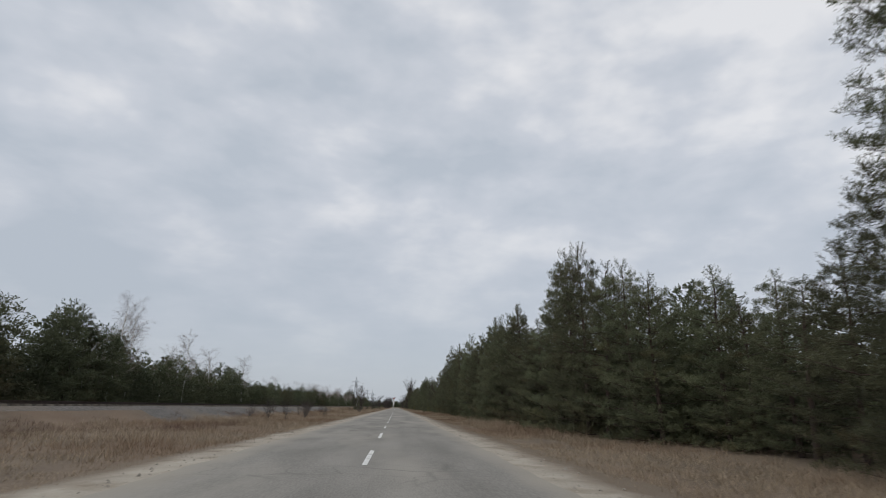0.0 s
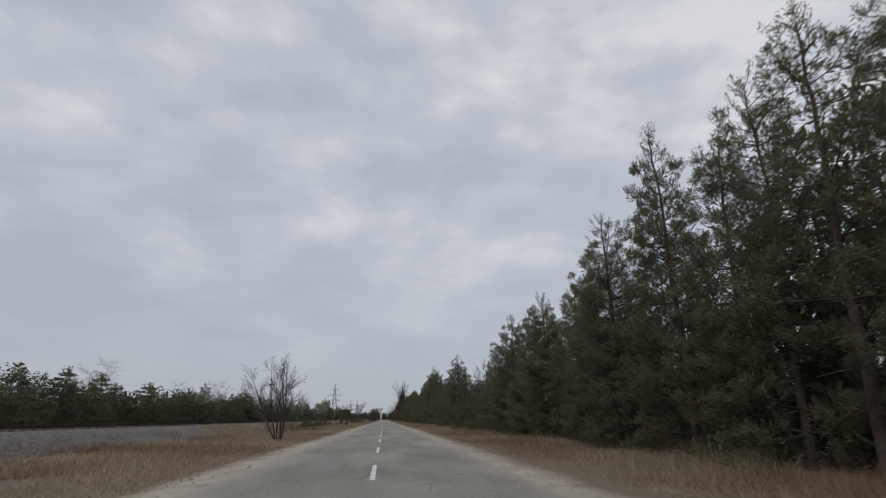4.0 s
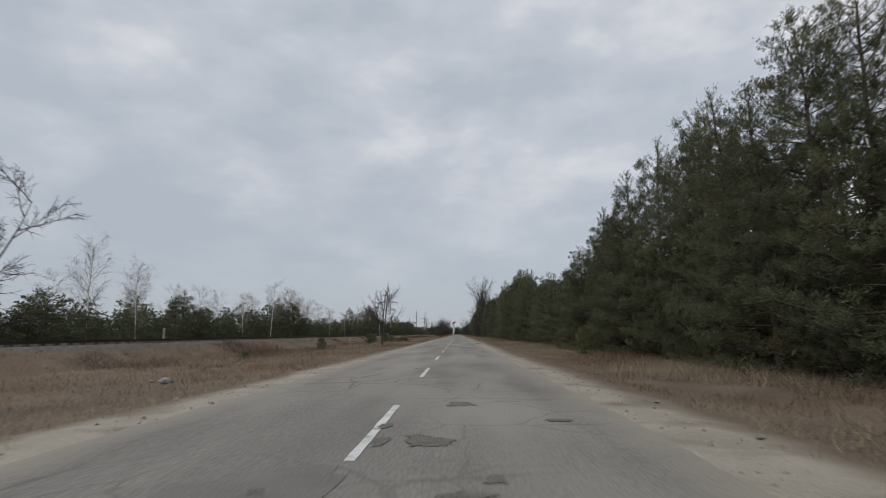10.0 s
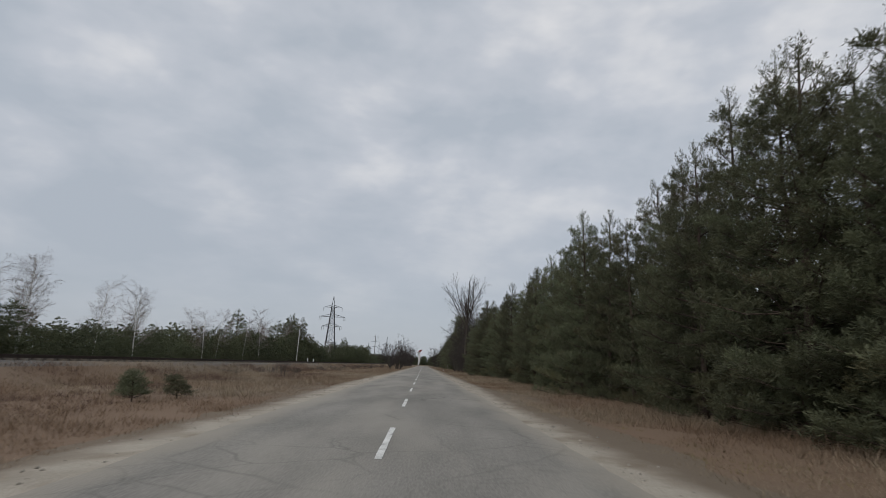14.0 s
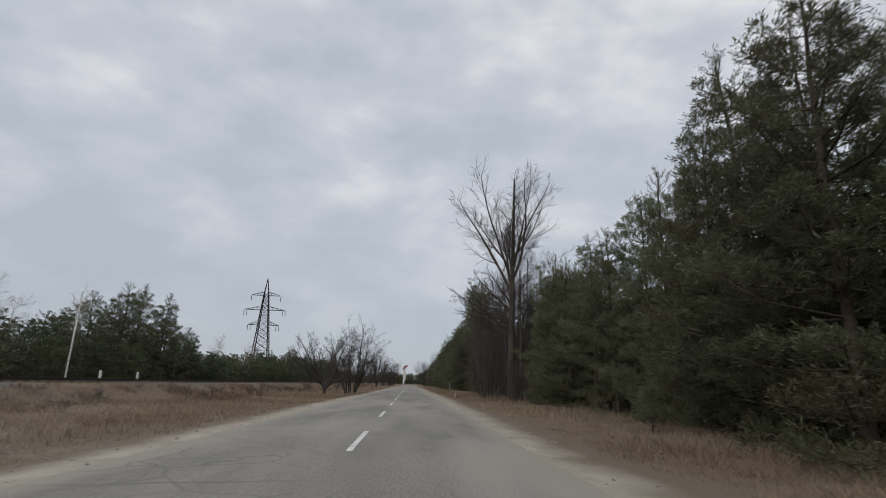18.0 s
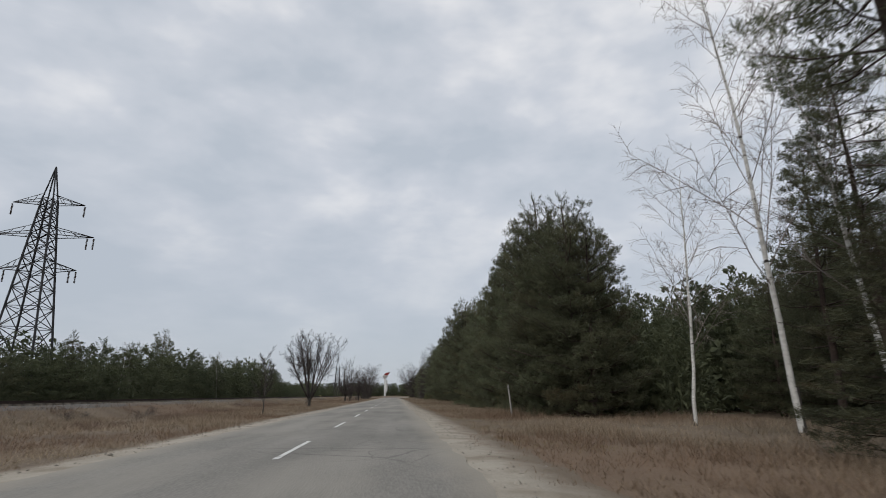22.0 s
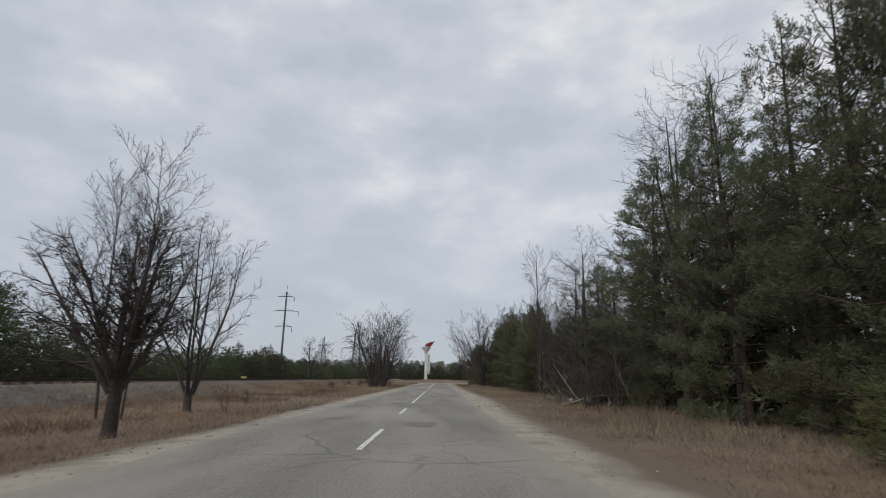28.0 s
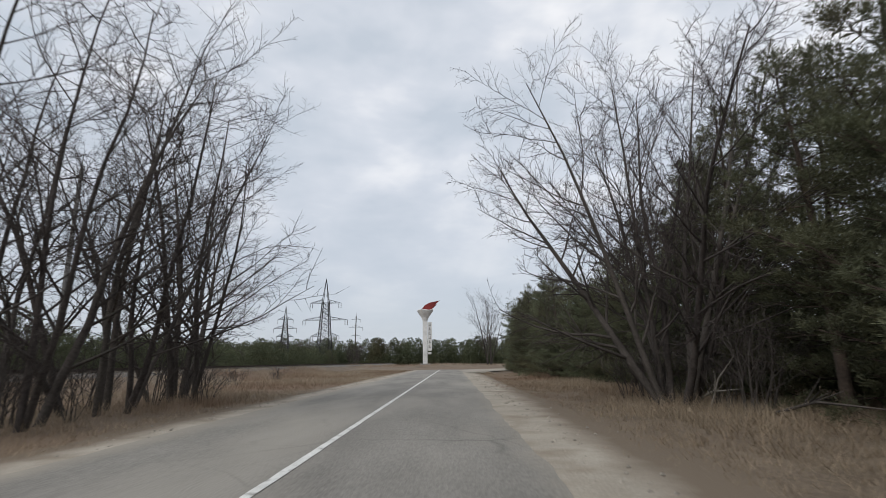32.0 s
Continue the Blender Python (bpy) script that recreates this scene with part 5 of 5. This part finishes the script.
for k in range(64):
    y = 456 + k * 0.56
    plant(SHRUB_MODELS, used_shrub, 10.4 + rng_birch.uniform(-0.8, 4.5), y, rng_birch.uniform(2.4, 4.6), 2.6, 1.2)
for k in range(14):
    plant(SHRUB_MODELS, used_shrub, 10.6 + rng_birch.uniform(-1.2, 1.6), 650 + k * 1.7, rng_birch.uniform(2.0, 3.8), 2.6, 1.1)
for k in range(9):
    plant(SHRUB_MODELS, used_shrub, 10.0 + rng_scrub.uniform(-1.2, 1.6), 718.5 + k, rng_scrub.uniform(2.2, 3.6), 2.6, 1.3)
for k in range(16):
    plant(SHRUB_MODELS, used_shrub, -9.6 + rng_birch.uniform(-1.6, 1.8), 712 + k * 1.1, rng_birch.uniform(1.6, 3.4), 2.6, 1.3)
for k in range(14):
    plant(SHRUB_MODELS, used_shrub, -14.6 + rng_birch.uniform(-2.0, 2.4), 700 + k * 4.2, rng_birch.uniform(0.7, 1.6), 2.6, 1.2)


# ---- power line ----
def bar(a, b, r):
    return (*a, *b, r, r)


def pylon(x, y, turn, height=28.2, base=2.6, waist=0.55, arms=((23.5, 3.8), (19.6, 5.3), (15.6, 4.0)), label="dark steel lattice power pylon with three crossarms beyond the railway"):
    ob = tagged(new("power_pylon"), label, "pylon", "power line pylons")
    top = arms[0][0] + 0.6

    def half(z):
        return base + (waist - base) * min(1, z / top)

    corners = [(-1, -1), (1, -1), (1, 1), (-1, 1)]
    peak = (0, 0, height)
    for sx, sy in corners:
        f0, f1 = (sx * base, sy * base, -0.2), (sx * half(top), sy * half(top), top)
        part("leg", mesh_of("leg", *tubes([bar(f0, f1, 0.13), bar(f1, peak, 0.09)], 4), PYLON_STEEL), ob)
    levels, z = [0.3], 0.3
    while z < top - 0.8:
        z = min(top, z + max(1.1, 1.25 * half(z)))
        levels.append(z)
    for k in range(4):
        (ax, ay), (bx, by) = corners[k], corners[(k + 1) % 4]
        rows = []
        for z0, z1 in zip(levels[:-1], levels[1:]):
            h0, h1 = half(z0), half(z1)
            rows.append(bar((ax * h0, ay * h0, z0), (bx * h1, by * h1, z1), 0.06))
            rows.append(bar((bx * h0, by * h0, z0), (ax * h1, ay * h1, z1), 0.06))
            rows.append(bar((ax * h1, ay * h1, z1), (bx * h1, by * h1, z1), 0.045))
        part("bracing", mesh_of("bracing", *tubes(rows, 3), PYLON_STEEL), ob)
    for z, reach in arms:
        for s in (-1, 1):
            rows, h = [], half(z)
            tip = (s * reach, 0, z)
            for sy in (-1, 1):
                lo, up = (s * h, sy * h, z), (s * h, sy * h, z + 1.0)
                rows += [bar(lo, tip, 0.06), bar(up, tip, 0.05)]
                for q in (0.3, 0.6):
                    p0 = tuple(lo[i] + (tip[i] - lo[i]) * q for i in range(3))
                    p1 = tuple(up[i] + (tip[i] - up[i]) * (q - 0.15) for i in range(3))
                    rows.append(bar(p0, p1, 0.035))
            arm = part("crossarm", mesh_of("crossarm", *tubes(rows, 3), PYLON_STEEL), ob)
            for off in ((0.0, 0.7) if reach > 3.9 else (0.0,)):
                discs = []
                for k in range(9):
                    zz = z - 0.15 - k * 0.15
                    px = s * (reach - off)
                    discs += [(px, 0, zz, px, 0, zz - 0.05, 0.03, 0.13), (px, 0, zz - 0.05, px, 0, zz - 0.15, 0.13, 0.03)]
                part("insulator", mesh_of("insulator", *tubes(discs, 6), INSULATOR), arm, "hanging insulator string")
    ob.matrix_basis = pose(x, y, -0.2, 0, 0, turn)
    return ob


pylon(-38.4, 560.6, 6)
pylon(-35.4, 863.3, 0, 26.2, 2.2, 0.85, ((18.9, 4.6), (13.9, 6.6), (9.2, 4.2)), "steel lattice power pylon with platform beyond the field")
pylon(-56.0, 892.0, 10, 21.0, 2.0, 0.45, ((16.5, 2.6), (13.4, 3.9), (10.6, 2.8)), "smaller lattice power pylon far behind the trees")


def concrete_pole(x, y, height, arms, label, turn=0):
    ob = tagged(new("power_pole"), label, "power pole", "concrete power poles")
    part("pole", mesh_of("pole", *tubes([(0, 0, -0.3, 0, 0, height - 1.6, 0.30, 0.19), (0, 0, height - 1.6, 0, 0, height, 0.06, 0.04)], 10), POLE, True), ob)
    for z, l, r in arms:
        rows = [(-l, 0, z, 0, 0, z + 0.15, 0.05, 0.09), (0, 0, z + 0.15, r, 0, z, 0.09, 0.05), (-l * 0.7, 0, z, 0, 0, z + 0.9, 0.03, 0.03), (0, 0, z + 0.9, r * 0.7, 0, z, 0.03, 0.03)]
        arm = part("crossarm", mesh_of("crossarm", *tubes(rows, 4), PYLON_STEEL), ob)
        for s in ((r,) if l < r * 1.2 else (-l, r)):
            discs = []
            for k in range(8):
                zz = z - 0.1 - k * 0.14
                discs += [(s, 0, zz, s, 0, zz - 0.05, 0.03, 0.11), (s, 0, zz - 0.05, s, 0, zz - 0.14, 0.11, 0.03)]
            part("insulator", mesh_of("insulator", *tubes(discs, 6), INSULATOR), arm, "hanging insulator string")
    ob.matrix_basis = pose(x, y, -0.2, 0, 0.6, turn)
    return ob


concrete_pole(-37.6, 757.7, 23.8, ((21.0, 2.1, 2.0), (17.4, 3.4, 3.3), (13.6, 2.2, 2.0)), "tall concrete power pole with three crossarms")
concrete_pole(-37.0, 923.0, 21.5, ((18.6, 1.9, 1.9), (15.4, 2.8, 2.8), (12.0, 1.9, 1.9)), "concrete power pole far beyond the field")


# ---- torch monument ----
def torch_monument(x, y):
    ob = tagged(new("torch_monument"), "white concrete torch monument with red metal flame beyond the bend", "monument")
    bm = bmesh.new()
    box_bm(bm, (1.0, 0.9, 9.6), (0, 0, 4.8), None, 0.06)
    part_bm("pillar", bm, WHITE_PAINT, ob, "slim white painted pillar")
    bm = bmesh.new()
    box_bm(bm, (2.4, 2.2, 0.5), (0, 0, 0.2), None, 0.05)
    part_bm("plinth", bm, CONCRETE, ob, "low concrete plinth")
    # bowl: a flared square cup
    bm = bmesh.new()
    rings = []
    for z, h in ((9.5, 0.55), (10.2, 0.8), (11.0, 1.35), (11.6, 1.8), (11.75, 1.75), (11.4, 1.3)):
        rings.append([bm.verts.new((h * math.cos(radians(22.5 + 45 * k)) * 1.05, h * math.sin(radians(22.5 + 45 * k)), z + (0.25 if k % 2 and z > 11.3 else 0))) for k in range(8)])
    for a, b in zip(rings[:-1], rings[1:]):
        for k in range(8):
            bm.faces.new((a[k], a[(k + 1) % 8], b[(k + 1) % 8], b[k]))
    bm.faces.new(rings[-1])
    part_bm("bowl", bm, WHITE_PAINT, ob, "flared white torch bowl")
    # flame: a swept wedge of three leaves
    for k, (x0, x1, z1, yo) in enumerate(((-0.7, 3.2, 13.9, 0.0), (-0.5, 2.3, 13.3, 0.35), (-0.3, 2.6, 13.0, -0.35))):
        bm = bmesh.new()
        edge = [(x0, 11.3), (x0 + 0.1, 12.2), (x0 + 0.7, 12.9), (x0 + 1.6, 13.4 - 0.2 * k), (x1, z1), (x1 - 0.9, z1 - 0.8), (x1 - 1.6, z1 - 1.5), (x0 + 1.4, 11.4)]
        front = [bm.verts.new((a, yo - 0.16, b)) for a, b in edge]
        back = [bm.verts.new((a, yo + 0.16, b)) for a, b in edge]
        bm.faces.new(front)
        bm.faces.new(back[::-1])
        for i in range(len(edge)):
            j = (i + 1) % len(edge)
            bm.faces.new((front[j], front[i], back[i], back[j]))
        part_bm("flame", bm, RED_PAINT, ob, "red painted metal flame")
    # upright board of letters, too far to read
    bm = bmesh.new()
    box_bm(bm, (0.9, 0.16, 6.0), (1.0, -0.25, 6.2), None, 0.02)
    board = part_bm("letter_board", bm, WHITE_PAINT, ob, "upright white board with a column of letters")
    for k in range(6):
        bm = bmesh.new()
        box_bm(bm, (0.5, 0.04, 0.14), (1.0, -0.36, 3.85 + k * 0.92))
        box_bm(bm, (0.14, 0.04, 0.5), (0.85 + 0.12 * (k % 3), -0.36, 4.1 + k * 0.92))
        part_bm("letter_bar", bm, LETTER_PAINT, board)
    for z in (2.6, 3.3):
        bm = bmesh.new()
        box_bm(bm, (0.75, 0.4, 0.45), (0.95, -0.1, z), None, 0.02)
        part_bm("bracket", bm, WHITE_PAINT, ob)
    ob.matrix_basis = pose(x, y, 0.45, 0, 0, 4)
    return ob


torch_monument(-3.8, 821.2)


# ---- small things along the way ----
def post(x, y, height, lean, label, material, r=0.09):
    ob = tagged(new("marker_post"), label, "post", "roadside posts")
    part("shaft", mesh_of("shaft", *tubes([(0, 0, -0.3, lean, 0, height * 0.96, r, r * 0.95), (lean, 0, height * 0.96, lean, 0, height, r * 0.95, r * 0.4)], 8), material, True), ob)
    ob.matrix_basis = pose(x, y, -0.15)


post(9.6, 532.2, 1.85, -0.2, "pale leaning concrete post in the grass before the pines", CONCRETE, 0.065)
post(5.8, 472.3, 0.55, 0.0, "short white marker post in the grass", WHITE_PAINT, 0.035)
post(-27.5, 304.0, 2.2, 0.0, "short pale post beside the railway", CONCRETE, 0.12)
post(-27.5, 474.0, 1.9, 0.0, "short pale post beside the railway", WHITE_PAINT, 0.14)
post(-27.5, 467.0, 1.9, 0.0, "short pale post beside the railway", WHITE_PAINT, 0.14)
post(-30.0, 466.0, 9.0, 0.15, "bare bleached dead trunk standing alone", BIRCH, 0.08)


for x, y in ((9.5, 695.3), (9.4, 694.3)):
    post(x, y, 0.8, 0.05, "thin dark wooden stake in the tall grass", BARK, 0.025)


def yellow_box(x, y):
    ob = tagged(new("signal_cabinet"), "faded yellow cabinet beside the railway", "cabinet")
    bm = bmesh.new()
    box_bm(bm, (0.6, 0.4, 0.7), (0, 0, 0.35), None, 0.03)
    part_bm("body", bm, YELLOW, ob)
    bm = bmesh.new()
    box_bm(bm, (0.68, 0.48, 0.05), (0, 0, 0.72), None, 0.02)
    part_bm("lid", bm, YELLOW, ob)
    ob.matrix_basis = pose(x, y, 0.6)


yellow_box(-23.6, 694.0)


def rubble(x, y, count, spread, size, label, material, seed):
    rng = random.Random(seed)
    ob = tagged(new("rubble_heap"), label, "rubble", "rubble heaps")
    for k in range(count):
        bm = bmesh.new()
        bmesh.ops.create_icosphere(bm, subdivisions=1, radius=1)
        s = size * rng.uniform(0.4, 1.2)
        for v in bm.verts:
            v.co = Vector((v.co.x * s * 1.3, v.co.y * s, v.co.z * s * 0.7)) * rng.uniform(0.75, 1.2)
        o = part_bm("lump", bm, material, ob)
        o.location = (rng.uniform(-spread, spread), rng.uniform(-spread * 0.6, spread * 0.6), s * 0.3)
    ob.matrix_basis = pose(x, y, 0.0)


rubble(3.55, 320.3, 9, 0.45, 0.07, "dark lumps of broken asphalt at the road edge", RUBBLE, 3)
rubble(-6.9, 266.7, 5, 0.5, 0.12, "pale broken slab pieces in the dry grass", CONCRETE, 4)
rubble(10.2, 658.5, 6, 0.7, 0.17, "pale broken stump wood beside the fallen logs", DEADWOOD, 5)
rubble(4.7, 651.0, 10, 1.6, 0.07, "pale stones on the sandy shoulder", CONCRETE, 6)

rng_log = random.Random(21)
for k in range(24):
    ob = tagged(new("fallen_branch"), "bleached fallen branch lying under the leafless trees", "branch", "fallen branches")
    l, r = rng_log.uniform(1.6, 4.2), rng_log.uniform(0.02, 0.055)
    e = Vector((rng_log.uniform(-1, 1), rng_log.uniform(-1, 1), rng_log.uniform(0.0, 0.55) if k % 3 else rng_log.uniform(0.8, 1.8))).normalized()
    p0, p1, p2 = (0, 0, 0.0), tuple(e * l * 0.5), tuple(e * l + Vector((0, 0, -0.12 * l)) + Vector((0.1 * l, 0, 0)))
    rows = [(*p0, *p1, r, r * 0.75), (*p1, *p2, r * 0.75, r * 0.3)]
    for q in range(4):
        s = rng_log.uniform(0.3, 0.95)
        o = e * l * 0.5 * s
        d = (e + Vector((rng_log.uniform(-1, 1), rng_log.uniform(-1, 1), rng_log.uniform(-0.1, 0.6)))).normalized() * l * 0.25
        rows.append((*o, *(o + d), r * 0.5, r * 0.2))
    part("limb", mesh_of("limb", *tubes(rows, 5), DEADWOOD if k % 4 else BARK, True), ob)
    x, y = (10.2 + rng_log.uniform(-1.4, 2.4), 652 + k * 0.85) if k < 20 else (9.4 + rng_log.uniform(-0.5, 1), 718 + (k - 20) * 2.0)
    ob.matrix_basis = pose(x, y, -0.12)
fan("bare_tree", 77, -7.6, 540.2, 5.2, 1, 4, 0.06, "slim young bare tree in the dry grass", 0.0, OVAL)
fan("bare_tree", 76, 11.4, 674.0, 9.8, 2, 8, 0.08, "grey bare tree with open branches before the pines", 0.2, POPLAR)
